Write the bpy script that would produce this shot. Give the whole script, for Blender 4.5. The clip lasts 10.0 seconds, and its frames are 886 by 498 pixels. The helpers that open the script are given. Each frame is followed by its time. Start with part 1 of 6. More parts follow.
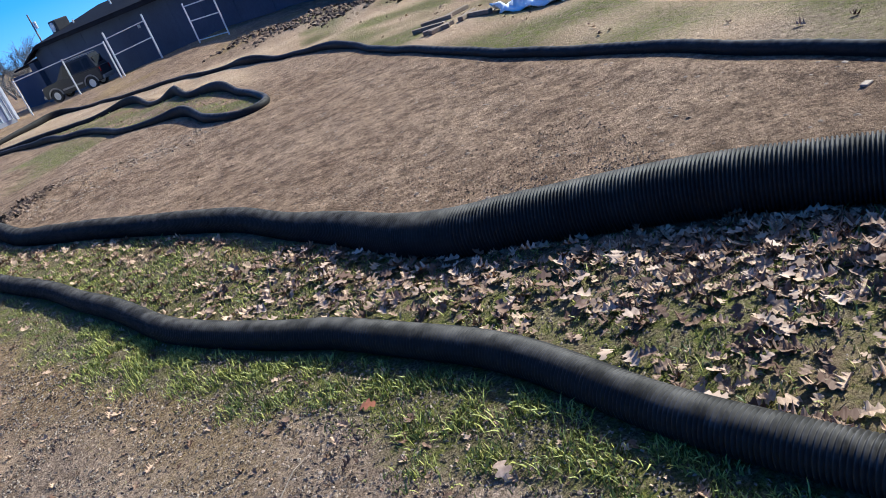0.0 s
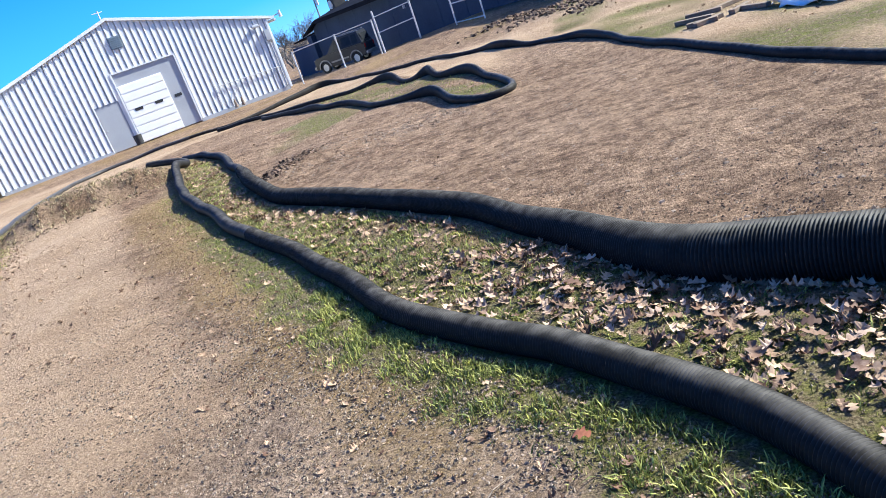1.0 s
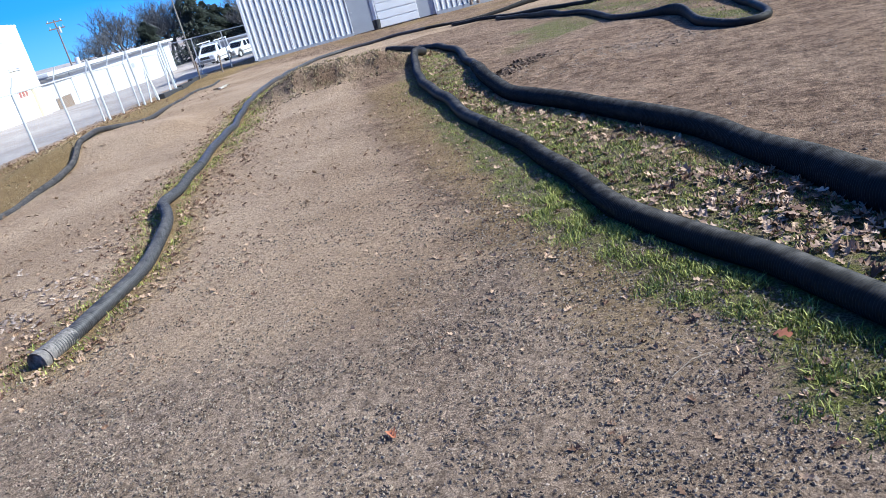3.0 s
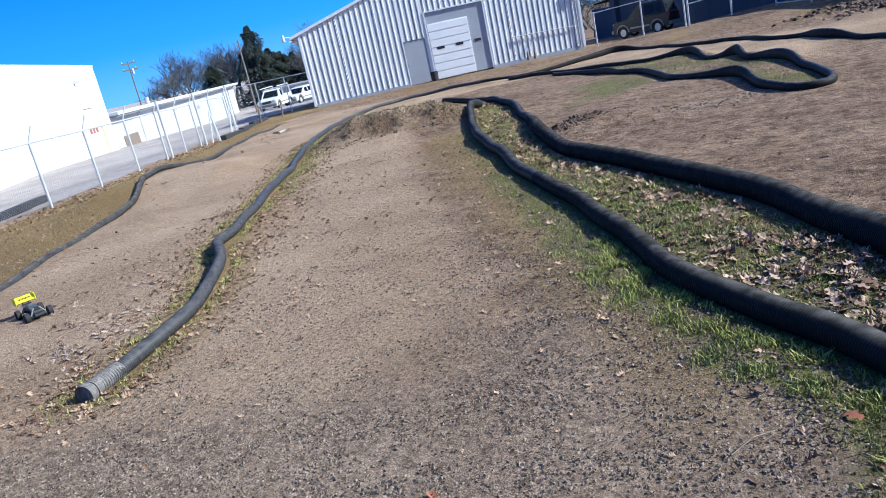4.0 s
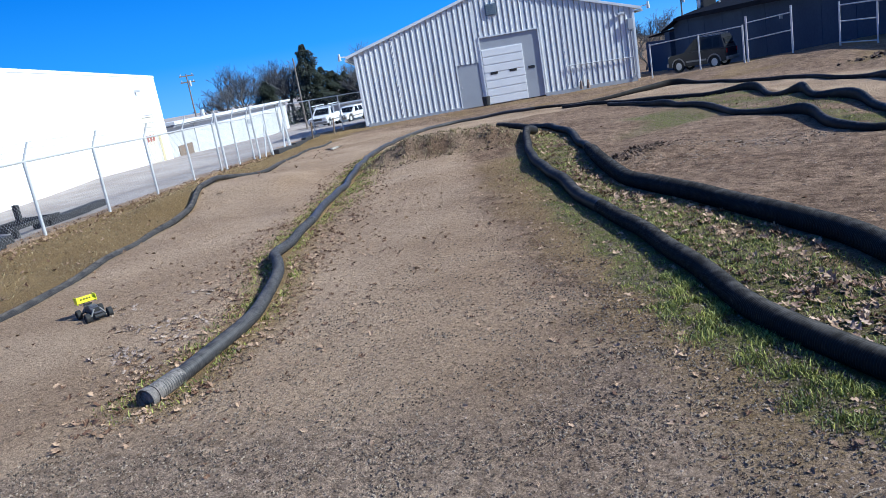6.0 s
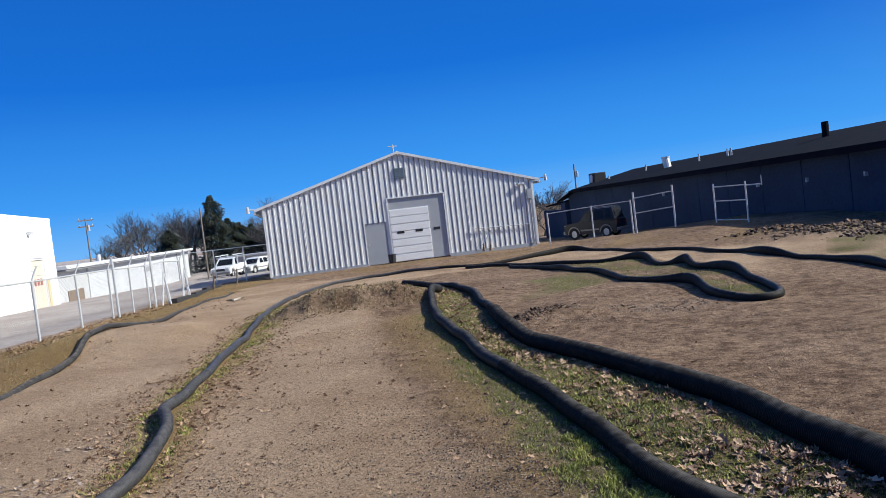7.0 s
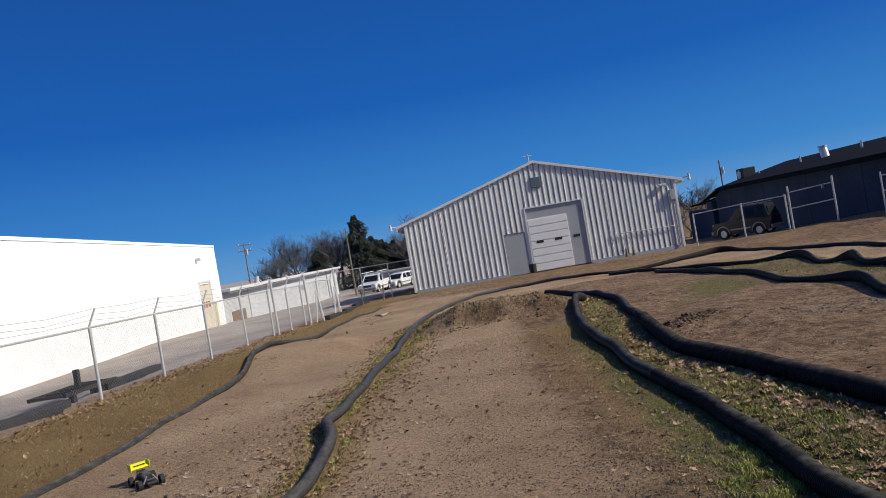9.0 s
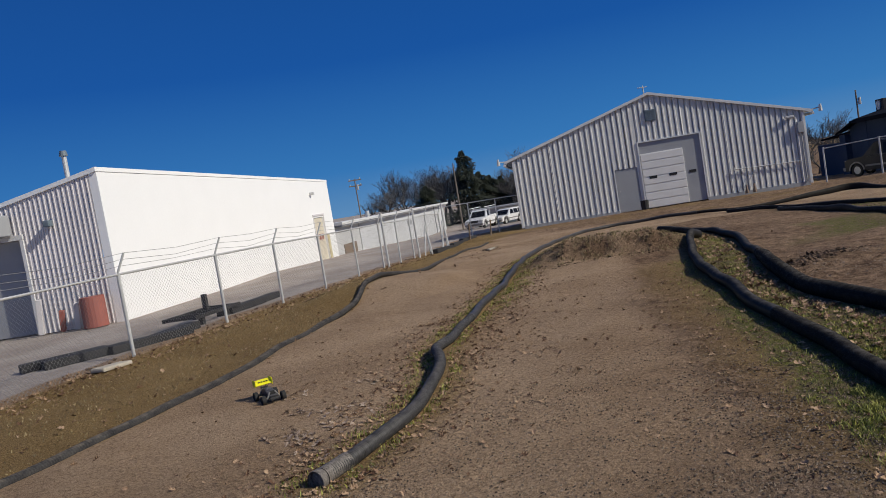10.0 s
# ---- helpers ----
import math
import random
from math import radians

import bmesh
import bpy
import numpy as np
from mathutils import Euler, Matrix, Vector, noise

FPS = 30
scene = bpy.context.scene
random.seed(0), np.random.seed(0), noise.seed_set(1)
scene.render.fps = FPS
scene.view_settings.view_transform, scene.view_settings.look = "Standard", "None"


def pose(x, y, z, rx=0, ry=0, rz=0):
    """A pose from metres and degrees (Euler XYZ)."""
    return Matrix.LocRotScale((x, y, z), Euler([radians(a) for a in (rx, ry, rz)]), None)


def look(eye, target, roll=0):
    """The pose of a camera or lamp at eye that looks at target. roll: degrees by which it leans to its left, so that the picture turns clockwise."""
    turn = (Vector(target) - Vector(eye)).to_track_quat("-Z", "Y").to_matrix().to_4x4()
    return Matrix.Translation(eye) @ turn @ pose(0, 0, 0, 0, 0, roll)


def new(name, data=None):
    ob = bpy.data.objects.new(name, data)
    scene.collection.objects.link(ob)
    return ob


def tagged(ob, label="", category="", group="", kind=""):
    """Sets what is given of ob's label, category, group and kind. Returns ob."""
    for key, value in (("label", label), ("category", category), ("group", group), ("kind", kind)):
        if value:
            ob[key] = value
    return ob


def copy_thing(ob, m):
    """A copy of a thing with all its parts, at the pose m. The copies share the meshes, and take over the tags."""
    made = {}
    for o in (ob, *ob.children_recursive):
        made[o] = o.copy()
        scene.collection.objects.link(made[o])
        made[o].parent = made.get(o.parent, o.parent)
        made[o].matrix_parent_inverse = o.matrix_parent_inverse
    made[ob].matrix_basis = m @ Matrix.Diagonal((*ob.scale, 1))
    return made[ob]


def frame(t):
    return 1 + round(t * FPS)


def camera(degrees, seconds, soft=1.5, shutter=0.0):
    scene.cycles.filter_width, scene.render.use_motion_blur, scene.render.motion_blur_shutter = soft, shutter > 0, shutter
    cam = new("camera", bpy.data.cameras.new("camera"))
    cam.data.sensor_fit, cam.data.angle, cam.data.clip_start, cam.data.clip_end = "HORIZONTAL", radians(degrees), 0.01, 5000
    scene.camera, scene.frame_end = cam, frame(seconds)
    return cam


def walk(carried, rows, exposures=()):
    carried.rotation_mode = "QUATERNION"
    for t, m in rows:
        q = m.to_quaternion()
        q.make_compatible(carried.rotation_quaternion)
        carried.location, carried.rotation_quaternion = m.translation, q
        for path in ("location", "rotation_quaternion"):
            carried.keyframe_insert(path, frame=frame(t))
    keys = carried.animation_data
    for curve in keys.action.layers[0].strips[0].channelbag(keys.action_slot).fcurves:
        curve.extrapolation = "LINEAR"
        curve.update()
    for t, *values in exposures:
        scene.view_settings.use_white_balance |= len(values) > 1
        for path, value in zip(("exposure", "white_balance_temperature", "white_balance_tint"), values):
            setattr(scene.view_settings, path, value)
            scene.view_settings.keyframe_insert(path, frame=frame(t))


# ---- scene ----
cam = camera(62.2, 10.0, soft=0.8)
# seconds, eye x y z, yaw, pitch, roll in degrees
PATH = [
    (0, 0.001, 0.001, 1.792, -2.84, -23.70, -21.04),
    (0.5, -0.035, 0.160, 1.793, -0.84, -24.21, -18.05),
    (1, -0.050, 0.294, 1.775, 14.74, -18.52, -19.56),
    (1.5, 0.048, 0.326, 1.784, 17.52, -20.18, -20.16),
    (2, -0.009, 0.214, 1.813, 25.33, -19.79, -19.86),
    (2.5, -0.044, -0.042, 1.861, 30.08, -17.40, -16.88),
    (3, -0.117, -0.294, 1.830, 31.70, -20.49, -14.39),
    (3.2, -0.148, -0.328, 1.826, 35.30, -19.28, -12.01),
    (4.3, -0.172, -0.226, 1.844, 33.11, -15.49, -13.64),
    (4.5, -0.166, -0.246, 1.830, 31.05, -15.99, -14.24),
    (5, -0.218, -0.301, 1.849, 29.69, -17.50, -14.37),
    (5.2, -0.269, -0.287, 1.855, 33.08, -16.29, -13.22),
    (6.3, -0.424, -0.288, 1.843, 36.86, -10.61, -8.64),
    (6.5, -0.428, -0.279, 1.868, 35.64, -7.53, -6.52),
    (7, -0.408, -0.319, 1.855, 27.89, -2.61, -6.83),
    (7.5, -0.433, -0.348, 1.868, 29.79, -2.44, -7.26),
    (8, -0.410, -0.324, 1.871, 33.59, -1.50, -8.64),
    (8.5, -0.413, -0.349, 1.882, 37.15, -0.61, -9.40),
    (9, -0.406, -0.414, 1.893, 38.45, -0.27, -9.87),
    (9.5, -0.389, -0.478, 1.887, 42.60, -0.10, -10.10),
    (10, -0.441, -0.436, 1.841, 47.47, -3.76, -9.51),
]


def aim(x, y, z, yaw, pitch, roll):
    a, b = radians(yaw), radians(pitch)
    way = Vector((-math.sin(a) * math.cos(b), math.cos(a) * math.cos(b), math.sin(b)))
    return look((x, y, z), Vector((x, y, z)) + way, roll)


walk(cam, [(t, aim(*r)) for t, *r in PATH],
     exposures=[(0.0, 0.98, 5650, 3), (0.5, 1.16, 5700, 3), (1.0, 1.42, 5800, 4), (1.5, 1.32, 5600, 3), (2.0, 1.12, 5450, 3), (2.5, 0.97, 5350, 4), (3.2, 0.90, 5350, 4), (4.5, 0.74, 5250, 4), (5.2, 0.78, 5250, 4), (6.5, 0.40, 5400, 3), (7.5, 0.40, 6500, 8), (8.0, 0.12, 6500, 8), (9.0, -0.14, 6500, 8), (10.0, -0.48, 6500, 8)])

# ---------------------------------------------------------------- light
SUN_DIR = Vector((0.80, 0.36, 0.63)).normalized()
world = bpy.data.worlds.new("sky")
scene.world = world
world.use_nodes = True
wn = world.node_tree.nodes
sky = wn.new("ShaderNodeTexSky")
sky.sky_type, sky.sun_disc = "NISHITA", False
sky.sun_elevation = math.asin(SUN_DIR.z)
sky.sun_rotation = math.atan2(SUN_DIR.x, SUN_DIR.y)
sky.air_density, sky.dust_density, sky.ozone_density = 1.0, 0.2, 1.5
wn["Background"].inputs["Strength"].default_value = 0.87
# the clear winter sky of this place: a deeper blue than the model's, fading towards the horizon
way_up = wn.new("ShaderNodeSeparateXYZ")
blue = wn.new("ShaderNodeValToRGB")
while len(blue.color_ramp.elements) < 5:
    blue.color_ramp.elements.new(0.5)
for e, (p, c) in zip(blue.color_ramp.elements, ((0.0, (0.16, 0.41, 0.80)), (0.06, (0.05, 0.285, 0.76)), (0.2, (0.012, 0.140, 0.57)), (0.45, (0.010, 0.085, 0.38)), (1.0, (0.03, 0.09, 0.30)))):
    e.position, e.color = p, (*c, 1)
scaled = wn.new("ShaderNodeMixRGB")
scaled.blend_type = "MULTIPLY"
scaled.inputs[0].default_value = 1.0
scaled.inputs[2].default_value = (0.05, 0.055, 0.065, 1)
mixed = wn.new("ShaderNodeMixRGB")
mixed.inputs[0].default_value = 0.95
wl = world.node_tree.links.new
wl(wn.new("ShaderNodeTexCoord").outputs["Generated"], way_up.inputs[0])
wl(way_up.outputs["Z"], blue.inputs["Fac"])
wl(sky.outputs[0], scaled.inputs[1])
wl(scaled.outputs[0], mixed.inputs[1])
wl(blue.outputs["Color"], mixed.inputs[2])
toward = wn.new("ShaderNodeVectorMath")
toward.operation = "DOT_PRODUCT"
toward.inputs[1].default_value = SUN_DIR
glow = wn.new("ShaderNodeMath")
glow.operation, glow.use_clamp = "POWER", True
glow.inputs[1].default_value = 6.0
clear = wn.new("ShaderNodeMath")
clear.operation = "MAXIMUM"
clear.inputs[1].default_value = 0.0
aureole = wn.new("ShaderNodeMixRGB")
aureole.inputs[2].default_value = (0.72, 0.78, 0.86, 1)
wl(way_up.inputs[0].links[0].from_socket, toward.inputs[0])
wl(toward.outputs["Value"], clear.inputs[0])
wl(clear.outputs[0], glow.inputs[0])
wl(glow.outputs[0], aureole.inputs[0])
wl(mixed.outputs[0], aureole.inputs[1])
wl(aureole.outputs[0], wn["Background"].inputs["Color"])
sun = new("sun", bpy.data.lights.new("sun", "SUN"))
sun.data.energy, sun.data.angle, sun.data.color = 5.0, radians(0.53), (1.0, 0.93, 0.82)
sun.matrix_world = look(SUN_DIR * 50, (0, 0, 0))

# ---------------------------------------------------------------- materials


def surface(name, low, high, scale=6.0, rough=0.8, metal=0.0, bump=0.3, fine=60.0, depth=0.01, island=0.0, dust=None, per_object=0.0, gloss=0.5):
    """A surface whose colour varies at two scales, with fine relief."""
    m = bpy.data.materials.new(name)
    m.use_nodes = True
    nd, ln = m.node_tree.nodes, m.node_tree.links.new
    b = nd["Principled BSDF"]
    geo = nd.new("ShaderNodeNewGeometry")
    big, small = nd.new("ShaderNodeTexNoise"), nd.new("ShaderNodeTexNoise")
    big.inputs["Scale"].default_value, big.inputs["Detail"].default_value = scale, 5
    small.inputs["Scale"].default_value, small.inputs["Detail"].default_value = fine, 3
    ln(geo.outputs["Position"], big.inputs["Vector"])
    ln(geo.outputs["Position"], small.inputs["Vector"])
    add = nd.new("ShaderNodeMath")
    add.operation = "MULTIPLY_ADD"
    add.inputs[1].default_value = 0.45
    half = nd.new("ShaderNodeMath")
    half.operation = "MULTIPLY"
    half.inputs[1].default_value = 0.55
    ln(big.outputs["Fac"], half.inputs[0])
    ln(small.outputs["Fac"], add.inputs[0])
    ln(half.outputs[0], add.inputs[2])
    fac = add.outputs[0]
    if island or per_object:
        shift = nd.new("ShaderNodeMath")
        shift.operation = "MULTIPLY_ADD"
        shift.inputs[1].default_value = island or per_object
        if island:
            ln(geo.outputs["Random Per Island"], shift.inputs[0])
        else:
            ln(nd.new("ShaderNodeObjectInfo").outputs["Random"], shift.inputs[0])
        less = nd.new("ShaderNodeMath")
        less.operation = "SUBTRACT"
        less.inputs[1].default_value = 0.5 * (island or per_object)
        ln(fac, shift.inputs[2])
        ln(shift.outputs[0], less.inputs[0])
        fac = less.outputs[0]
    ramp = nd.new("ShaderNodeValToRGB")
    ramp.color_ramp.elements[0].position, ramp.color_ramp.elements[1].position = 0.3, 0.7
    ramp.color_ramp.elements[0].color, ramp.color_ramp.elements[1].color = (*low, 1), (*high, 1)
    ln(fac, ramp.inputs["Fac"])
    colour = ramp.outputs["Color"]
    # Upward faces go paler: dust, plus a painted highlight along the pipe crests.
    if dust:
        up = nd.new("ShaderNodeSeparateXYZ")
        ln(geo.outputs["Normal"], up.inputs[0])
        patch = nd.new("ShaderNodeTexNoise")
        patch.inputs["Scale"].default_value, patch.inputs["Detail"].default_value = 11, 6
        ln(geo.outputs["Position"], patch.inputs["Vector"])
        lay = nd.new("ShaderNodeMath")
        lay.operation = "MULTIPLY"
        ln(up.outputs["Z"], lay.inputs[0])
        ln(patch.outputs["Fac"], lay.inputs[1])
        gain = nd.new("ShaderNodeMapRange")
        gain.inputs["From Min"].default_value, gain.inputs["From Max"].default_value = 0.33, 0.62
        gain.inputs["To Max"].default_value = dust[1]
        ln(lay.outputs[0], gain.inputs["Value"])
        mix = nd.new("ShaderNodeMixRGB")
        mix.inputs[2].default_value = (*dust[0], 1)
        ln(gain.outputs[0], mix.inputs[0])
        ln(colour, mix.inputs[1])
        colour = mix.outputs[0]
    ln(colour, b.inputs["Base Color"])
    b.inputs["Specular IOR Level"].default_value = gloss
    b.inputs["Roughness"].default_value, b.inputs["Metallic"].default_value = rough, metal
    if bump:
        bp = nd.new("ShaderNodeBump")
        bp.inputs["Strength"].default_value, bp.inputs["Distance"].default_value = bump, depth
        ln(add.outputs[0], bp.inputs["Height"])
        ln(bp.outputs[0], b.inputs["Normal"])
    return m


PIPE = surface("black_plastic", (0.013, 0.0118, 0.0108), (0.030, 0.0275, 0.025), 7, 0.55, bump=0.12, fine=40, dust=((0.22, 0.20, 0.18), 0.36), gloss=0.08)
PIPE_DUSTY = surface("dusty_plastic", (0.014, 0.0135, 0.015), (0.075, 0.072, 0.072), 24, 0.45, bump=0.6, fine=95, dust=((0.20, 0.18, 0.165), 0.38), gloss=0.25)
PIPE_BURIED = surface("muddy_plastic", (0.010, 0.010, 0.013), (0.075, 0.07, 0.066), 6, 0.65, bump=0.5, fine=60, dust=((0.23, 0.19, 0.15), 0.5), gloss=0.12)
PIPE_WORN = surface("worn_plastic", (0.05, 0.044, 0.04), (0.26, 0.23, 0.205), 38, 0.7, bump=0.3, fine=120)
SIDING = surface("white_siding", (0.61, 0.605, 0.585), (0.73, 0.722, 0.70), 0.8, 0.45, bump=0.05, fine=25)
TRIM = surface("white_trim", (0.6, 0.6, 0.6), (0.74, 0.74, 0.74), 1.5, 0.5, bump=0.05)
DOOR_WHITE = surface("white_door_paint", (0.72, 0.71, 0.68), (0.82, 0.81, 0.79), 1.5, 0.5, bump=0.05)
DOOR_CREAM = surface("cream_door_paint", (0.60, 0.54, 0.42), (0.72, 0.66, 0.54), 1.5, 0.55, bump=0.05)
GREY_PANEL = surface("grey_panel", (0.30, 0.31, 0.33), (0.37, 0.38, 0.40), 1.2, 0.6, bump=0.1)
DARK_GLASS = surface("dark_glass", (0.015, 0.017, 0.02), (0.03, 0.033, 0.036), 3, 0.08, bump=0)
BLOCK_WHITE = surface("white_block_wall", (0.86, 0.86, 0.86), (0.90, 0.90, 0.90), 0.7, 0.75, bump=0.2, fine=14)
RIB_GREY = surface("ribbed_sheet", (0.60, 0.57, 0.575), (0.74, 0.71, 0.715), 0.7, 0.5, bump=0.05)
ROOF_PALE = surface("pale_roof", (0.5, 0.5, 0.5), (0.62, 0.62, 0.62), 1.0, 0.5, bump=0.1)
WALL_DARK = surface("dark_blue_cladding", (0.022, 0.037, 0.072), (0.040, 0.060, 0.105), 0.6, 0.7, bump=0.15, fine=9, gloss=0.1)
ROOF_DARK = surface("dark_shingle_roof", (0.006, 0.007, 0.010), (0.015, 0.016, 0.022), 1.5, 0.9, bump=0.5, fine=18, gloss=0.05)
GALV = surface("galvanised_steel", (0.46, 0.46, 0.46), (0.62, 0.62, 0.61), 7, 0.5, 0.3, bump=0.1)
WIRE = surface("fence_wire", (0.30, 0.30, 0.30), (0.42, 0.42, 0.42), 7, 0.5, 0.5, bump=0)
SHED_WHITE = surface("shed_white", (0.52, 0.53, 0.55), (0.64, 0.65, 0.67), 0.9, 0.6, bump=0.1)
BARK = surface("grey_bark", (0.055, 0.054, 0.056), (0.12, 0.117, 0.118), 3, 0.9, bump=0.4)
NEEDLE = surface("dark_needles", (0.010, 0.016, 0.011), (0.036, 0.044, 0.026), 1.2, 0.7, bump=0, island=0.5)
POLE_WOOD = surface("weathered_pole", (0.14, 0.115, 0.09), (0.24, 0.20, 0.17), 2, 0.85, bump=0.3)
RUBBER = surface("tyre_rubber", (0.012, 0.012, 0.012), (0.028, 0.027, 0.026), 14, 0.8, bump=0.2)
RIM = surface("alloy_rim", (0.48, 0.48, 0.47), (0.62, 0.62, 0.60), 9, 0.45, 0.2, bump=0)
CAR_DARK = surface("dark_car_paint", (0.007, 0.009, 0.014), (0.013, 0.016, 0.023), 2, 0.35, bump=0, gloss=0.3)
CAR_TRIM = surface("grey_car_trim", (0.16, 0.155, 0.15), (0.24, 0.235, 0.225), 4, 0.6, bump=0.05)
CAR_WHITE = surface("white_car_paint", (0.70, 0.70, 0.70), (0.78, 0.78, 0.78), 2, 0.3, bump=0)
YELLOW = surface("yellow_plastic", (0.80, 0.74, 0.01), (0.88, 0.82, 0.03), 30, 0.4, bump=0)
BLACK = surface("black_parts", (0.012, 0.012, 0.012), (0.03, 0.03, 0.03), 20, 0.5, bump=0.1)
SHELL = surface("blue_grey_shell", (0.022, 0.024, 0.036), (0.11, 0.105, 0.11), 34, 0.35, bump=0)
LAMP_RED = surface("red_lens", (0.35, 0.02, 0.015), (0.42, 0.03, 0.02), 8, 0.2, bump=0)
RED_PAINT = surface("faded_red_paint", (0.26, 0.075, 0.058), (0.37, 0.12, 0.09), 5, 0.7, bump=0.1)
LEAF_A = surface("tan_leaf", (0.15, 0.08, 0.045), (0.45, 0.31, 0.215), 35, 0.7, bump=0.3, depth=0.002, per_object=0.9)
LEAF_MIX = surface("mixed_dead_leaves", (0.11, 0.052, 0.024), (0.43, 0.285, 0.175), 25, 0.75, bump=0.2, depth=0.002, island=0.7)
LEAF_PALE = surface("bleached_leaves", (0.16, 0.105, 0.072), (0.44, 0.34, 0.265), 25, 0.75, bump=0.2, depth=0.002, island=0.7)
LEAF_ORANGE = surface("orange_leaf", (0.28, 0.085, 0.035), (0.44, 0.16, 0.07), 35, 0.7, bump=0.2, depth=0.002)
GRASS = surface("green_grass", (0.075, 0.098, 0.013), (0.38, 0.375, 0.08), 3, 0.6, bump=0, island=0.6)
GRASS_DRY = surface("dry_grass", (0.15, 0.11, 0.05), (0.37, 0.29, 0.15), 3, 0.7, bump=0, island=0.6)
PEBBLE = surface("pebble_stone", (0.160, 0.119, 0.084), (0.377, 0.287, 0.209), 8, 0.85, bump=0.2, island=0.8)
CLOD = surface("dark_clod", (0.12, 0.086, 0.062), (0.31, 0.235, 0.175), 9, 0.95, bump=0.6, island=0.5)
CLOTH_WHITE = surface("white_tarp", (0.72, 0.72, 0.72), (0.82, 0.82, 0.82), 4, 0.6, bump=0.3, depth=0.03)
TIMBER = surface("old_timber", (0.13, 0.09, 0.06), (0.27, 0.20, 0.14), 7, 0.85, bump=0.4)
STONE = surface("pale_stone", (0.36, 0.32, 0.26), (0.50, 0.45, 0.38), 9, 0.85, bump=0.4)
END_FILL = surface("pale_end_fill", (0.16, 0.12, 0.09), (0.42, 0.34, 0.27), 30, 0.95, bump=0.6)
STRAW = surface("straw_litter", (0.08, 0.057, 0.039), (0.29, 0.226, 0.163), 25, 0.85, bump=0, island=0.9)
HEAP = surface("dark_heaped_soil", (0.040, 0.023, 0.013), (0.19, 0.122, 0.076), 9, 0.95, bump=0.6, island=0.6)
VENT_GREY = surface("vent_paint", (0.11, 0.15, 0.18), (0.17, 0.21, 0.25), 4, 0.6, bump=0.05)
STRIP_YELLOW = surface("pale_yellow_paint", (0.55, 0.47, 0.25), (0.66, 0.58, 0.36), 6, 0.6, bump=0.05)
RAIL_BLACK = surface("dull_black", (0.015, 0.015, 0.017), (0.035, 0.034, 0.036), 6, 0.8, bump=0.3)

# ---------------------------------------------------------------- helpers of this scene


def mesh_ob(name, verts, faces, material, parent=None, label="", smooth=False):
    me = bpy.data.meshes.new(name)
    me.from_pydata([tuple(v) for v in verts], [], [tuple(f) for f in faces])
    me.update()
    me.materials.append(material)
    if smooth:
        me.shade_smooth()
    ob = new(name, me)
    if parent:
        ob.parent = parent
    if label:
        tagged(ob, label)
    return ob


def part(name, bm, material, parent=None, label="", smooth=False):
    me = bpy.data.meshes.new(name)
    bm.normal_update()
    bm.to_mesh(me)
    bm.free()
    me.materials.append(material)
    if smooth:
        me.shade_smooth()
    ob = new(name, me)
    if parent:
        ob.parent = parent
    if label:
        tagged(ob, label)
    return ob


def empty(name, m, label, category, group="", kind=""):
    ob = new(name)
    ob.matrix_world = m
    return tagged(ob, label, category, group, kind)


def box(x0, x1, y0, y1, z0, z1, bevel=0.0, bm=None):
    bm = bm or bmesh.new()
    vs = bmesh.ops.create_cube(bm, size=1, matrix=Matrix.Translation(((x0 + x1) / 2, (y0 + y1) / 2, (z0 + z1) / 2)) @ Matrix.Diagonal((x1 - x0, y1 - y0, z1 - z0, 1)))["verts"]
    if bevel:
        es = list({e for v in vs for e in v.link_edges})
        bmesh.ops.bevel(bm, geom=es, offset=bevel, segments=2, affect="EDGES", profile=0.6)
    return bm


def rod(a, b, r, n=8, r2=None, bm=None):
    bm = bm or bmesh.new()
    a, b = Vector(a), Vector(b)
    m = Matrix.Translation((a + b) / 2) @ (b - a).to_track_quat("Z", "Y").to_matrix().to_4x4()
    bmesh.ops.create_cone(bm, cap_ends=True, segments=n, radius1=r, radius2=r if r2 is None else r2, depth=(b - a).length, matrix=m)
    return bm


def prism(outline, y0, y1, bm=None):
    """A solid from an outline in x and z, between y0 and y1."""
    bm = bm or bmesh.new()
    a = [bm.verts.new((x, y0, z)) for x, z in outline]
    b = [bm.verts.new((x, y1, z)) for x, z in outline]
    n = len(a)
    bm.faces.new(a)
    bm.faces.new(b[::-1])
    for i in range(n):
        bm.faces.new((a[(i + 1) % n], a[i], b[i], b[(i + 1) % n]))
    bmesh.ops.recalc_face_normals(bm, faces=bm.faces)
    return bm


def spline(points, step):
    """An even run of points along a smooth line through the given ones."""
    p = np.array(points, float)
    p = np.vstack([2 * p[0] - p[1], p, 2 * p[-1] - p[-2]])
    out = []
    for i in range(1, len(p) - 2):
        for t in np.linspace(0, 1, 24, endpoint=False):
            out.append(0.5 * (2 * p[i] + (p[i + 1] - p[i - 1]) * t + (2 * p[i - 1] - 5 * p[i] + 4 * p[i + 1] - p[i + 2]) * t * t
                              + (3 * p[i] - p[i - 1] - 3 * p[i + 1] + p[i + 2]) * t ** 3))
    out = np.array(out + [p[-2]])
    d = np.r_[0, np.cumsum(np.linalg.norm(np.diff(out, axis=0), axis=1))]
    s = np.linspace(0, d[-1], max(2, int(d[-1] / step) + 1))
    return np.stack([np.interp(s, d, out[:, k]) for k in range(out.shape[1])], 1)


def step01(x, a, b):
    t = np.clip((x - a) / (b - a), 0, 1)
    return t * t * (3 - 2 * t)


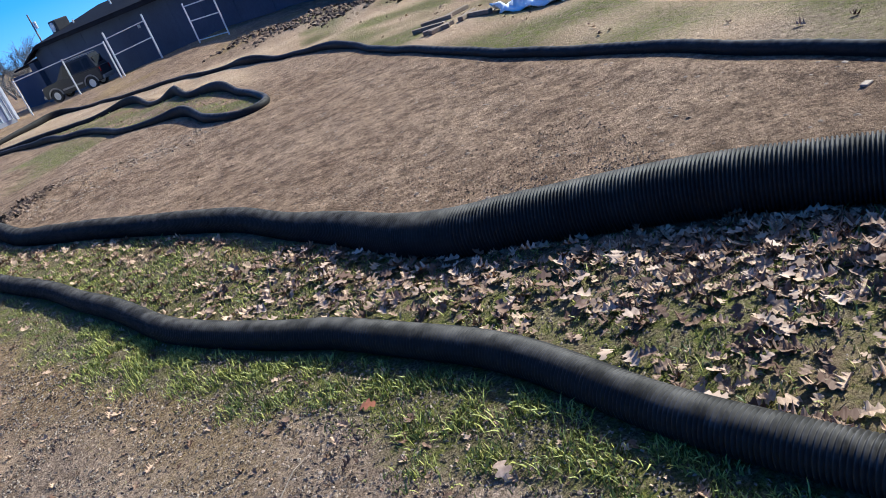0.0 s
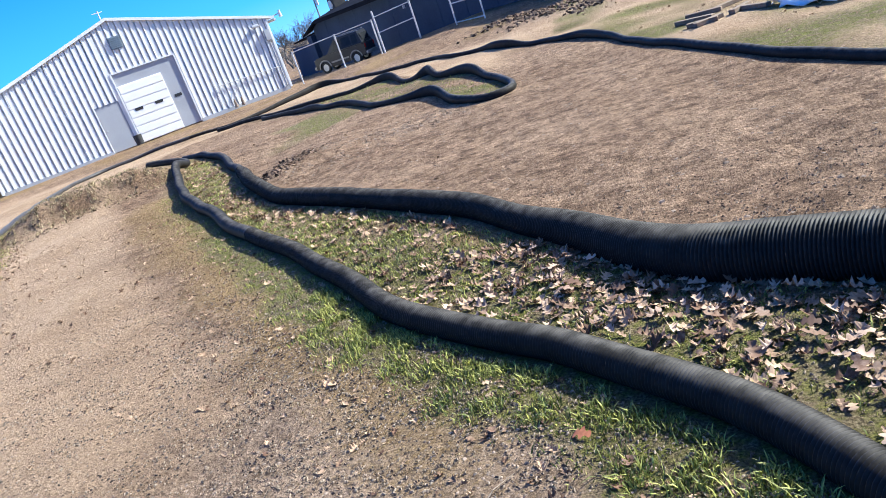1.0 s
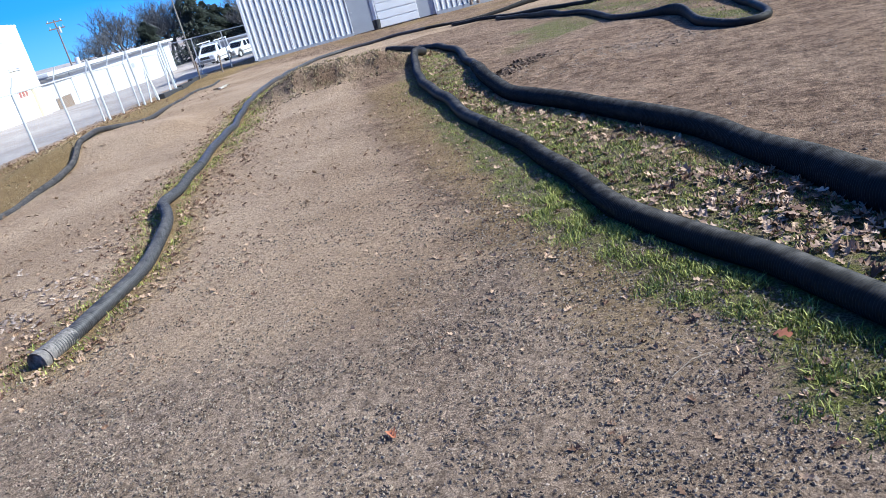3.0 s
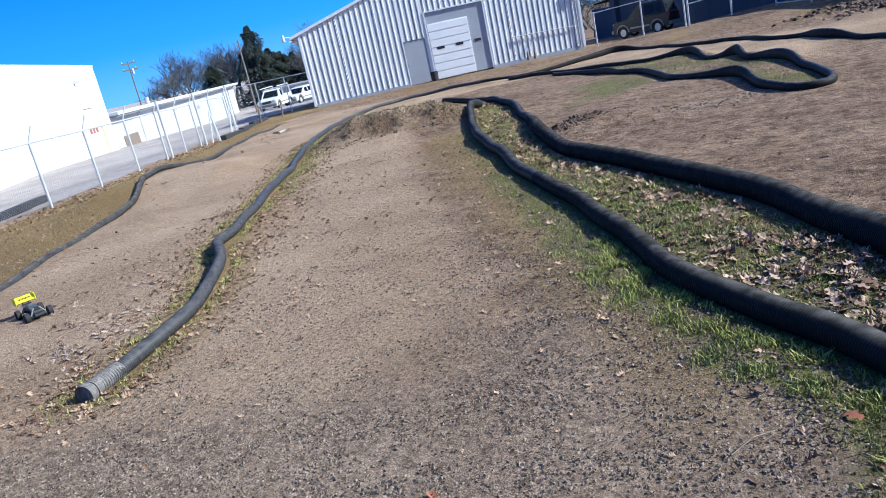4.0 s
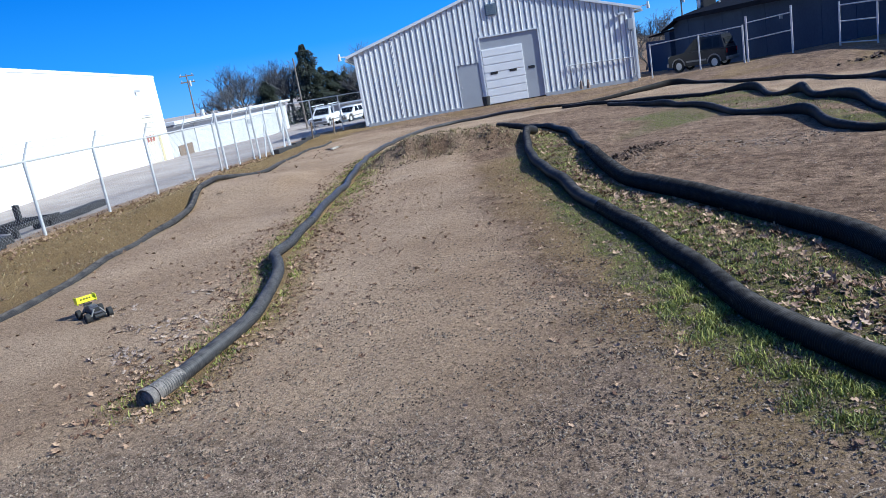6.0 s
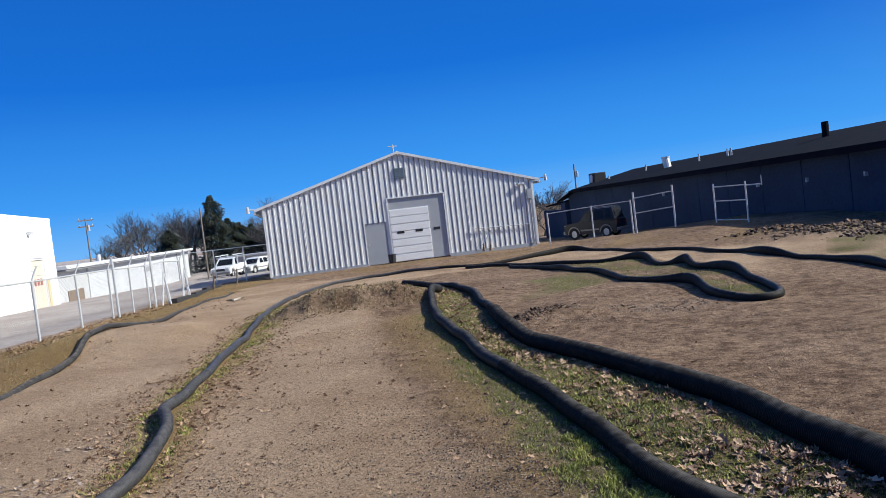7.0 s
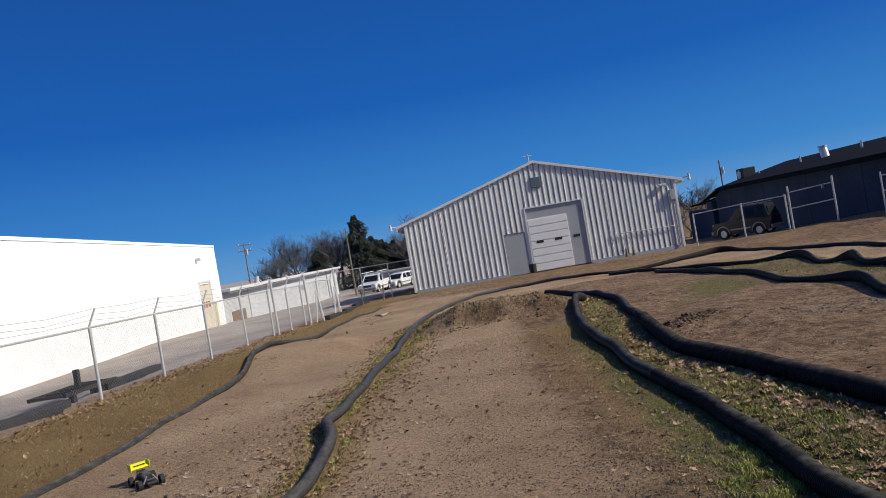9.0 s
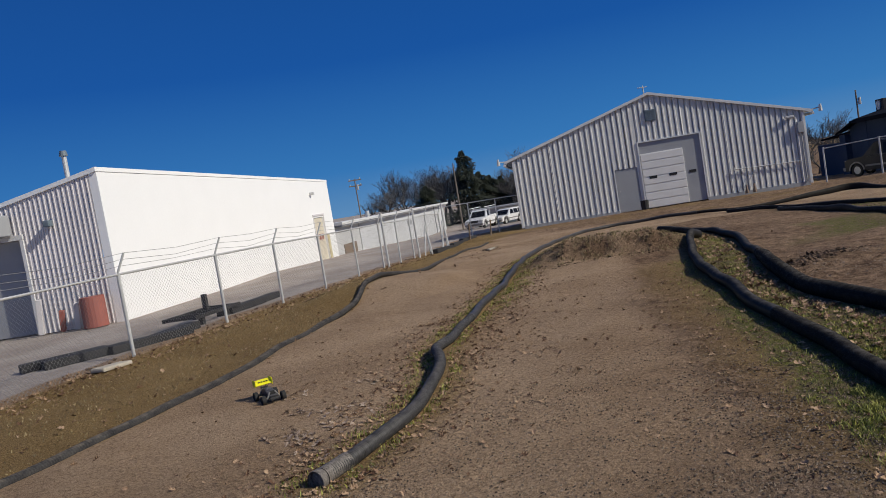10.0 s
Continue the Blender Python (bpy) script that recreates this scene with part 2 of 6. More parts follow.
def near_line(x, y, line):
    """Distance to a line of points, and the side (positive: to its left)."""
    best, side = np.full(x.shape, 1e9), np.zeros(x.shape)
    for (ax, ay), (bx, by) in zip(line[:-1, :2], line[1:, :2]):
        dx, dy = bx - ax, by - ay
        t = np.clip(((x - ax) * dx + (y - ay) * dy) / (dx * dx + dy * dy), 0, 1)
        d = np.hypot(x - ax - t * dx, y - ay - t * dy)
        s = dx * (y - ay) - dy * (x - ax)
        side = np.where(d < best, s, side)
        best = np.minimum(best, d)
    return best, np.sign(side)


def inside(x, y, ring):
    hit = np.zeros(x.shape, bool)
    for (ax, ay), (bx, by) in zip(ring, np.roll(ring, -1, axis=0)):
        cross = ((ay > y) != (by > y)) & (x < (bx - ax) * (y - ay) / (by - ay + 1e-12) + ax)
        hit ^= cross
    return hit


def waves(x, y, scale, seed, n=9):
    """Smooth uneven ground, about -1 to 1."""
    r = np.random.RandomState(seed)
    out = np.zeros(np.shape(x))
    for _ in range(n):
        a, f, p = r.uniform(0, 2 * math.pi), r.uniform(0.6, 1.9) / scale, r.uniform(0, 6.3)
        out += np.sin((x * math.cos(a) + y * math.sin(a)) * f * 2 * math.pi + p)
    return out / math.sqrt(n) / 1.4


# ---------------------------------------------------------------- plan of the track: lines of the drain pipes (x, y, extra height)
NEAR_PIPE = [(4.0, -3.6, 0), (2.9, -1.7, 0), (1.75, 0.2, 0), (1.25, 1.0, 0), (0.68, 1.9, 0), (0.2, 2.66, 0), (-0.42, 3.34, 0), (-0.88, 3.71, 0), (-1.5, 4.33, 0), (-2.1, 5.12, 0),
             (-3.1, 6.4, 0), (-4.3, 7.85, 0), (-5.9, 9.95, 0.02), (-7.3, 12.0, 0.02), (-8.3, 13.9, 0.05), (-8.75, 15.0, 0.03), (-9.5, 15.9, 0.0), (-10.6, 16.5, 0.0)]
INNER_PIPE = [(7.2, -1.2, 0), (5.3, 0.2, 0), (3.4, 1.7, 0), (2.6, 2.35, 0.015), (1.95, 2.87, 0.015), (1.34, 3.34, 0.015), (0.7, 3.74, 0), (0.31, 4.02, -0.02), (-0.09, 4.49, -0.03), (-0.61, 5.22, -0.02), (-1.3, 6.11, 0),
              (-2.31, 7.18, 0), (-3.79, 8.5, 0), (-5.12, 10.3, 0.015), (-6.44, 12.58, 0.015), (-7.71, 14.54, 0.015), (-8.88, 16.13, 0), (-10.15, 17.3, -0.06)]
LANE_PIPE = [(-4.96, 2.2, 0), (-5.05, 2.52, 0), (-5.3, 3.05, 0), (-5.75, 3.85, 0), (-6.25, 4.55, 0.03), (-6.65, 4.95, 0.07), (-7.15, 5.38, 0.03), (-7.75, 6.25, 0), (-8.9, 8.0, 0),
             (-10.4, 10.2, 0), (-12.1, 12.7, 0), (-13.8, 15.4, 0), (-15.3, 18.6, 0), (-16.1, 21.2, 0), (-15.4, 22.6, 0), (-13.2, 23.4, 0)]
FAR_PIPE = [(-13.2, 23.4, 0), (-11.7, 23.9, 0), (-10.4, 25.2, 0.05), (-9.3, 26.6, 0.12), (-8.2, 26.0, 0.0), (-6.2, 24.0, 0), (-4.3, 22.4, 0), (-3.4, 20.9, 0), (-2.5, 20.0, 0.0),
            (-1.75, 18.8, 0.11), (-1.2, 18.0, 0.0), (-0.45, 16.6, 0.0), (0.2, 15.3, 0.06), (0.75, 13.2, 0.0), (1.25, 11.2, 0), (1.75, 9.4, 0), (2.25, 7.9, 0.0),
            (2.7, 6.6, 0), (3.1, 5.3, 0), (3.6, 3.9, 0), (4.4, 2.6, 0)]
ISLAND_PIPE = [(-11.9, 23.0, 0), (-10.0, 22.2, 0), (-7.6, 21.1, 0), (-6.1, 20.4, 0), (-5.0, 19.7, 0.096), (-4.4, 18.6, 0), (-3.85, 17.7, 0), (-3.45, 17.3, 0.132), (-3.1, 16.5, 0.012),
               (-2.6, 15.9, 0.06), (-2.2, 15.2, 0.096), (-1.7, 13.9, 0.018), (-1.25, 12.6, 0), (-1.2, 11.9, 0), (-1.6, 11.75, 0), (-2.1, 12.4, 0.024), (-2.8, 13.8, 0.096), (-3.5, 14.4, 0), (-4.3, 15.2, 0),
               (-5.3, 16.9, 0.03), (-6.3, 18.0, 0), (-7.0, 18.9, 0.06), (-8.4, 20.4, 0), (-9.7, 21.7, 0)]
EDGE_PIPE = [(-7.4, -0.9, 0), (-7.7, 0.2, 0), (-8.2, 1.3, 0), (-8.75, 2.5, 0), (-9.5, 3.7, 0), (-10.4, 5.0, 0), (-11.6, 6.5, 0.0), (-12.2, 7.5, 0.05), (-13.3, 8.8, 0.05), (-14.6, 10.4, 0.08),
             (-15.1, 11.6, 0.0), (-16.0, 13.3, 0.05), (-17.8, 15.4, 0.0), (-19.2, 17.8, 0), (-20.6, 20.5, 0)]
L_NEAR, L_INNER, L_LANE, L_FAR = (spline(p, 0.5) for p in (NEAR_PIPE, INNER_PIPE, LANE_PIPE, FAR_PIPE))
L_ISLAND, L_EDGE = spline(ISLAND_PIPE, 0.5), spline(EDGE_PIPE, 0.5)
FENCE_POSTS = [(-9.55, -3.6), (-11.0, -1.0), (-12.25, 1.6), (-13.85, 4.1), (-15.35, 6.65), (-16.45, 8.7), (-17.6, 10.75), (-18.75, 12.75), (-19.85, 14.6), (-20.65, 16.0), (-21.4, 17.3), (-22.3, 18.9), (-23.2, 20.5)]
L_FENCE = np.array([(-2.0, -16.0)] + FENCE_POSTS + [(-44.0, 54.0)])
LAWN = np.vstack([L_NEAR[:, :2], L_INNER[::-1, :2]])
INFIELD = np.vstack([L_INNER[:, :2], [(-12, 17)], [(-11.9, 23)], L_FAR[:, :2]])
LEFT_LANE = np.vstack([L_LANE[:26, :2], [(-14.5, 17.0)], L_EDGE[:-6, :2][::-1], [(-5.0, -2.0)]])


def ground_z(x, y):
    x, y = np.asarray(x, float), np.asarray(y, float)
    r = np.hypot(x, y)
    z = -0.16 * step01(r, 17, 32) - 0.035 * np.clip(r - 35, 0, 52)
    z = z + 0.45 * step01(x, -13, -2) * step01(y, 24, 31)
    dk, sk = near_line(x, y, L_FENCE)
    loose = 1 - step01(np.where(sk > 0, dk, 0), 0.4, 1.6)
    z = z + loose * (0.012 * waves(x, y, 1.3, 3) + 0.03 * waves(x, y, 5.0, 4) * step01(r, 4, 9))
    # jump on the middle lane: steep face, long back
    dx, dy = x + 9.35, y - 12.1
    s, c = -0.56 * dx + 0.83 * dy, 0.83 * dx + 0.56 * dy
    s = s - 0.75 + 0.06 * waves(x, y, 0.8, 9)
    face = 0.22 * step01(s, -1.8, -0.5) + 0.78 * step01(s, -0.55, 0.0)
    z = z + (0.53 + 0.03 * waves(x, y, 0.5, 8)) * np.where(s < 0, face, 1 - 0.35 * step01(s, 0.1, 1.4) - 0.65 * step01(s, 0.8, 6.0)) * (1 - step01(np.abs(c - 0.15), 0.7, 2.4))
    # jump on the left lane
    dx, dy = x + 13.4, y - 9.6
    s, c = -0.6 * dx + 0.8 * dy, 0.8 * dx + 0.6 * dy
    z = z + 0.26 * np.where(s < 0, step01(s, -1.5, -0.1), 1 - step01(s, 0.3, 4.5)) * (1 - step01(np.abs(c), 1.0, 2.4))
    # bumps of the island and the heap of soil before the dark building
    for bx, by, h, w in ((-5.0, 19.6, 0.07, 1.0), (-3.4, 17.2, 0.08, 0.8), (-2.4, 15.3, 0.08, 0.9), (-2.8, 13.8, 0.06, 0.8), (-4.25, 11.4, 0.12, 0.7), (-4.7, 10.6, 0.1, 0.6),
                         (0.3, 23.6, 0.34, 1.5), (-1.8, 25.3, 0.28, 1.3), (1.9, 21.2, 0.25, 1.3)):
        z = z + h * np.exp(-((x - bx) ** 2 + (y - by) ** 2) / w ** 2)
    return z


def gz(x, y):
    return float(ground_z(np.array([x]), np.array([y]))[0])


def zones(x, y):
    """Green grass, dry grass, clay, paving and litter, each 0 to 1."""
    dn, sn = near_line(x, y, L_NEAR)
    di, _ = near_line(x, y, L_INNER)
    dl, sl = near_line(x, y, L_LANE)
    df, sf = near_line(x, y, L_FAR)
    de, se = near_line(x, y, L_EDGE)
    dk, sk = near_line(x, y, L_FENCE)
    ds, _ = near_line(x, y, L_ISLAND)
    lawn, infield, lane = inside(x, y, LAWN), inside(x, y, INFIELD), inside(x, y, LEFT_LANE)
    isle = inside(x, y, L_ISLAND[:, :2])
    w1, w2 = waves(x, y, 0.9, 11), waves(x, y, 3.0, 12)
    green = np.where(lawn, 0.62 + 0.3 * w1 - 0.12 * step01(-x, 2, 6), 0.0)
    strip = (sn > 0) & ~lawn
    green = np.maximum(green, np.where(strip, (1 - step01(dn + 0.15 * w1, 0.25, 0.74)) * (1 - 0.55 * step01(-x, 2.0, 7.0)), 0))
    green = np.maximum(green, np.where(infield & ~isle, (0.45 + 0.4 * w2) * (1 - step01(np.hypot((x + 6.5) / 2.0, (y - 16.0) / 3.4), 0.6, 1.1)), 0))
    green = np.maximum(green, np.where(isle, 0.5 + 0.5 * w1, 0))
    outer = (sf > 0) & (y > 3) & (x > -0.6) & (y < 24)
    green = np.maximum(green, np.where(outer, 0.5 + 0.35 * w2, 0))
    dry = np.where((dl < 0.9 + 0.3 * w1) & (y < 15), 0.6 - 0.5 * step01(dl, 0.1, 0.7), 0)
    dry = np.maximum(dry, np.where((se > 0) & (sk < 0), 0.9 + 0.2 * w1, 0))
    dry = np.maximum(dry, np.where(strip, 0.55 * (1 - step01(dn + 0.2 * w2, 0.6, 1.7)) * step01(-x, 0.0, 1.2) * (y < 12), 0))
    dry = np.maximum(dry, np.where(lawn, 0.35 + 0.3 * w2, 0))
    dry = np.maximum(dry, np.where((~infield) & (y > 24.3) & (sk < 0), 0.3 + 0.3 * w2, 0) * step01(df, 0.2, 1.2))
    clay = np.where(infield, 1.0, np.where(lane, 0.42, 0.10 + 0.8 * step01(y - 0.5 * x, 3.6, 6.4)))
    paving = np.where(sk > 0, step01(dk, 0.35, 0.8), 0)
    s1, c1 = -0.56 * (x + 9.35) + 0.83 * (y - 12.1), 0.83 * (x + 9.35) + 0.56 * (y - 12.1)
    # Browner soil on the jump's steep face, its colour also deepening the shade.
    darkened = step01(s1, 0.05, 0.3) * (1 - step01(s1, 0.72, 0.9)) * (1 - step01(np.abs(c1 - 0.15), 1.3, 2.0)) * (0.52 + 0.4 * w1)
    s2, c2 = -0.6 * (x + 13.4) + 0.8 * (y - 9.6), 0.8 * (x + 13.4) + 0.6 * (y - 9.6)
    darkened = np.maximum(darkened, 0.25 * step01(s2, -1.5, -0.8) * (1 - step01(s2, -0.1, 0.25)) * (1 - step01(np.abs(c2), 0.9, 1.6)))
    darkened = np.maximum(darkened, np.where(infield, 0.5 + 0.5 * w2, 0) * (1 - step01(np.hypot(x + 4.4, y - 11.2), 0.5, 1.6)))
    beyond = np.where(infield & ~isle, (1 - step01(df + 0.5 * w1, 1.6, 3.2)) * step01(y, 11, 16) * step01(-x, 0.3, 3.0), 0)
    tan = np.where(infield, 0.95 * beyond * step01(ds, 0.1, 0.5), np.where(lane, 0.85, 0.95 * step01(y - 0.5 * x, 2.9, 5.2) * (1 - step01(y, 20, 26)) * (0.25 + 0.75 * step01(dn + 0.3 * w1, 0.8, 1.9))))
    return [np.clip(v, 0, 1) for v in (green, dry, clay, paving, darkened, tan)]


# ---------------------------------------------------------------- ground
GROUND = bpy.data.materials.new("track_soil")
GROUND.use_nodes = True
gn, gl = GROUND.node_tree.nodes, GROUND.node_tree.links.new
gb = gn["Principled BSDF"]
gb.inputs["Roughness"].default_value = 0.95
gb.inputs["Specular IOR Level"].default_value = 0.15
gpos = gn.new("ShaderNodeNewGeometry").outputs["Position"]


def gnoise(scale, detail=6, rough=0.6):
    n = gn.new("ShaderNodeTexNoise")
    n.inputs["Scale"].default_value, n.inputs["Detail"].default_value, n.inputs["Roughness"].default_value = scale, detail, rough
    gl(gpos, n.inputs["Vector"])
    return n.outputs["Fac"]


def gramp(fac, *stops):
    r = gn.new("ShaderNodeValToRGB")
    while len(r.color_ramp.elements) < len(stops):
        r.color_ramp.elements.new(0.5)
    for e, (p, c) in zip(r.color_ramp.elements, stops):
        e.position, e.color = p, (*c, 1)
    gl(fac, r.inputs["Fac"])
    return r.outputs["Color"]


def gmix(fac, a, b, kind="MIX"):
    m = gn.new("ShaderNodeMixRGB")
    m.blend_type = kind
    if isinstance(fac, float):
        m.inputs[0].default_value = fac
    else:
        gl(fac, m.inputs[0])
    gl(a, m.inputs[1])
    gl(b, m.inputs[2])
    return m.outputs[0]


def gmath(op, a, b):
    m = gn.new("ShaderNodeMath")
    m.operation, m.use_clamp = op, op != "ADD"
    for k, v in enumerate((a, b)):
        if isinstance(v, (int, float)):
            m.inputs[k].default_value = v
        else:
            gl(v, m.inputs[k])
    return m.outputs[0]


def gzone(name, spread=0.55, fine=26.0):
    a = gn.new("ShaderNodeAttribute")
    a.attribute_name = name
    rag = gmath("MULTIPLY", gmath("SUBTRACT", gnoise(fine, 5, 0.7), 0.5), spread * 2)
    edge = gn.new("ShaderNodeMapRange")
    edge.inputs["From Min"].default_value, edge.inputs["From Max"].default_value = 0.32, 0.68
    m = gn.new("ShaderNodeMath")
    m.operation = "ADD"
    gl(a.outputs["Fac"], m.inputs[0])
    gl(rag, m.inputs[1])
    gl(m.outputs[0], edge.inputs["Value"])
    return edge.outputs[0]


grit = gnoise(48, 8, 0.75)
patch = gnoise(1.1, 6, 0.6)
chips = gn.new("ShaderNodeTexVoronoi")
chips.inputs["Scale"].default_value = 55
gl(gpos, chips.inputs["Vector"])
gravel = gramp(gnoise(85, 4, 0.7), (0.36, (0.104, 0.075, 0.056)), (0.5, (0.246, 0.184, 0.139)), (0.64, (0.418, 0.329, 0.254)))
dusty = gramp(gnoise(20, 9, 0.7), (0.36, (0.214, 0.160, 0.119)), (0.64, (0.339, 0.262, 0.199)))
worn = gn.new("ShaderNodeMapRange")
worn.inputs["From Min"].default_value, worn.inputs["From Max"].default_value = 0.38, 0.6
gl(patch, worn.inputs["Value"])
gravel = gmix(worn.outputs[0], gravel, dusty)
clay_c = gmix(0.45, gramp(gnoise(45, 8, 0.7), (0.36, (0.078, 0.049, 0.033)), (0.5, (0.198, 0.136, 0.091)), (0.64, (0.350, 0.257, 0.183))),
              gramp(gnoise(0.8, 6, 0.6), (0.35, (0.150, 0.104, 0.073)), (0.65, (0.255, 0.190, 0.139))))
green_c = gmix(gramp(gnoise(9, 6, 0.7), (0.42, (0, 0, 0)), (0.58, (1, 1, 1))),
               gramp(gnoise(70, 5, 0.7), (0.38, (0.040, 0.048, 0.010)), (0.5, (0.110, 0.120, 0.026)), (0.62, (0.22, 0.215, 0.062))),
               gramp(gnoise(75, 5, 0.7), (0.38, (0.058, 0.046, 0.026)), (0.5, (0.155, 0.126, 0.074)), (0.62, (0.29, 0.242, 0.155))))
dry_c = gramp(gnoise(60, 6, 0.75), (0.38, (0.084, 0.054, 0.023)), (0.5, (0.230, 0.157, 0.070)), (0.62, (0.403, 0.294, 0.145)))
pave_c = gramp(gnoise(6, 8, 0.7), (0.36, (0.38, 0.345, 0.33)), (0.64, (0.50, 0.46, 0.445)))
lumps = gramp(gnoise(4.2, 6, 0.68), (0.38, (0.62, 0.59, 0.57)), (0.5, (1.04, 1.03, 1.02)), (0.62, (1.32, 1.32, 1.32)))
clay_c = gmix(1.0, clay_c, lumps, "MULTIPLY")
soil = gmix(gzone("clay", 0.35, 3.0), gravel, clay_c)
clump = gramp(gnoise(11, 7, 0.72), (0.36, (0.58, 0.56, 0.54)), (0.48, (0.96, 0.95, 0.94)), (0.64, (1.28, 1.28, 1.27)))
soil = gmix(1.0, soil, clump, "MULTIPLY")
tan_c = gmix(0.5, gramp(gnoise(40, 8, 0.7), (0.36, (0.216, 0.151, 0.100)), (0.5, (0.339, 0.248, 0.170)), (0.64, (0.456, 0.347, 0.245))),
             gramp(gnoise(0.7, 6, 0.6), (0.35, (0.257, 0.180, 0.117)), (0.65, (0.415, 0.316, 0.226))))
soil = gmix(gzone("tan", 0.3, 2.5), soil, tan_c)
# darker brown over the jump faces and round the infield heap
soil = gmix(gzone("darkened", 0.5, 9.0), soil, gramp(gnoise(24, 8, 0.75), (0.36, (0.075, 0.048, 0.030)), (0.64, (0.23, 0.160, 0.108))))
specks = gramp(gnoise(130, 3, 0.6), (0.40, (0.80, 0.79, 0.78)), (0.5, (1.02, 1.02, 1.02)), (0.60, (1.24, 1.24, 1.23)))
soil = gmix(1.0, soil, specks, "MULTIPLY")
flecks = gramp(gnoise(27, 5, 0.75), (0.37, (0.66, 0.64, 0.62)), (0.46, (1.03, 1.03, 1.03)), (0.62, (1.30, 1.30, 1.30)))
soil = gmix(1.0, soil, flecks, "MULTIPLY")
soil = gmix(gzone("dry"), soil, dry_c)
soil = gmix(gzone("green"), soil, green_c)
soil = gmix(gzone("paving", 0.2), soil, pave_c)
broad = gramp(gnoise(0.45, 4, 0.55), (0.38, (0.80, 0.74, 0.67)), (0.62, (1.02, 0.97, 0.90)))
soil = gmix(1.0, soil, broad, "MULTIPLY")
gl(soil, gb.inputs["Base Color"])
gbump = gn.new("ShaderNodeBump")
gbump.inputs["Strength"].default_value, gbump.inputs["Distance"].default_value = 1.0, 0.03
gl(gmath("ADD", grit, gmath("MULTIPLY", gnoise(9, 6, 0.65), 1.0)), gbump.inputs["Height"])
gl(gbump.outputs[0], gb.inputs["Normal"])


def run(stops):
    """Grid lines: (from, to, spacing) stretches joined."""
    out = []
    for a, b, d in stops:
        out += list(np.arange(a, b - d * 0.5, d))
    return np.array(out + [stops[-1][1]])


GX = np.r_[-2500, -1200, -600, -300, -160, -100, -70, run([(-50, -20, 1.0), (-20, -6, 0.18), (-6, 4.5, 0.09), (4.5, 12, 0.5)]), 20, 40, 80, 200, 600, 1500, 2500]
GY = np.r_[-2500, -800, -200, -60, -20, run([(-8, 0, 0.5), (0, 9, 0.09), (9, 24, 0.16), (24, 50, 0.8)]), 65, 90, 140, 250, 600, 1300, 2500]
mx, my = np.meshgrid(GX, GY)
vx, vy = mx.ravel(), my.ravel()
nx = len(GX)
idx = (np.arange(len(GY) - 1)[:, None] * nx + np.arange(nx - 1)[None]).ravel()
ground = mesh_ob("ground", np.stack([vx, vy, ground_z(vx, vy)], 1).tolist(), np.stack([idx, idx + 1, idx + nx + 1, idx + nx], 1).tolist(), GROUND, smooth=True)
tagged(ground, "dirt racing track ground with clay, gravel, grass and paving", "ground", kind="structure")
soft = np.mean([zones(vx + 0.22 * math.cos(a) * q, vy + 0.22 * math.sin(a) * q) for a, q in ((0, 0), (0.3, 1), (1.9, 0.6), (2.8, 1), (4.1, 0.6), (5.2, 1))], axis=0)
for key, value in zip(("green", "dry", "clay", "paving", "darkened", "tan"), soft):
    ground.data.attributes.new(key, "FLOAT", "POINT").data.foreach_set("value", value.astype(np.float32))

# ---------------------------------------------------------------- drain pipes


def pipe_line(points, radius, step, sink=0.8):
    p = spline(points, step)
    base = ground_z(p[:, 0], p[:, 1])
    if not np.isscalar(radius):
        radius = np.interp(np.arange(len(p)) * step, *zip(*radius))
    z = base + p[:, 2] + radius * sink
    k = max(3, int(0.5 / step)) | 1
    z = np.convolve(np.pad(z, k // 2, mode="edge"), np.ones(k) / k, "valid")
    s = np.arange(len(p)) * step
    radius = float(np.mean(radius))
    side = 0.018 * np.sin(s * 1.7 + radius * 40) + 0.012 * np.sin(s * 3.9 + radius * 90)
    z = z + 0.04 * radius * np.sin(s * 2.6 + radius * 70) + 0.03 * radius * np.sin(s * 5.3)
    t = np.gradient(p[:, :2], axis=0)
    t /= np.linalg.norm(t, axis=1)[:, None]
    return np.stack([p[:, 0] - t[:, 1] * side, p[:, 1] + t[:, 0] * side, z], 1)


def tube(name, line, radius, profile, seg, material, parent, label="", cap=True, tall=0.0):
    """A tube along a line; the profile gives each ring's share of the radius, repeated along the line; tall is added to the half height."""
    n = len(line)
    t = np.gradient(line, axis=0)
    t /= np.linalg.norm(t, axis=1)[:, None]
    side = np.cross(t, (0, 0, 1))
    side /= np.linalg.norm(side, axis=1)[:, None]
    up = np.cross(side, t)
    a = np.linspace(0, 2 * math.pi, seg, endpoint=False)
    r = radius * np.resize(profile, n)
    v = line[:, None] + r[:, None, None] * (np.cos(a)[None, :, None] * side[:, None] + np.sin(a)[None, :, None] * up[:, None] * np.reshape(1 + tall / r, (-1, 1, 1)))
    i = np.arange(n - 1)[:, None] * seg
    k, k2 = np.arange(seg)[None], (np.arange(seg)[None] + 1) % seg
    f = np.stack([i + k, i + k2, i + seg + k2, i + seg + k], -1).reshape(-1, 4).tolist()
    if cap:
        f += [list(range(seg))[::-1], [(n - 1) * seg + q for q in range(seg)]]
    return mesh_ob(name, v.reshape(-1, 3).tolist(), f, material, parent, label, smooth=True)


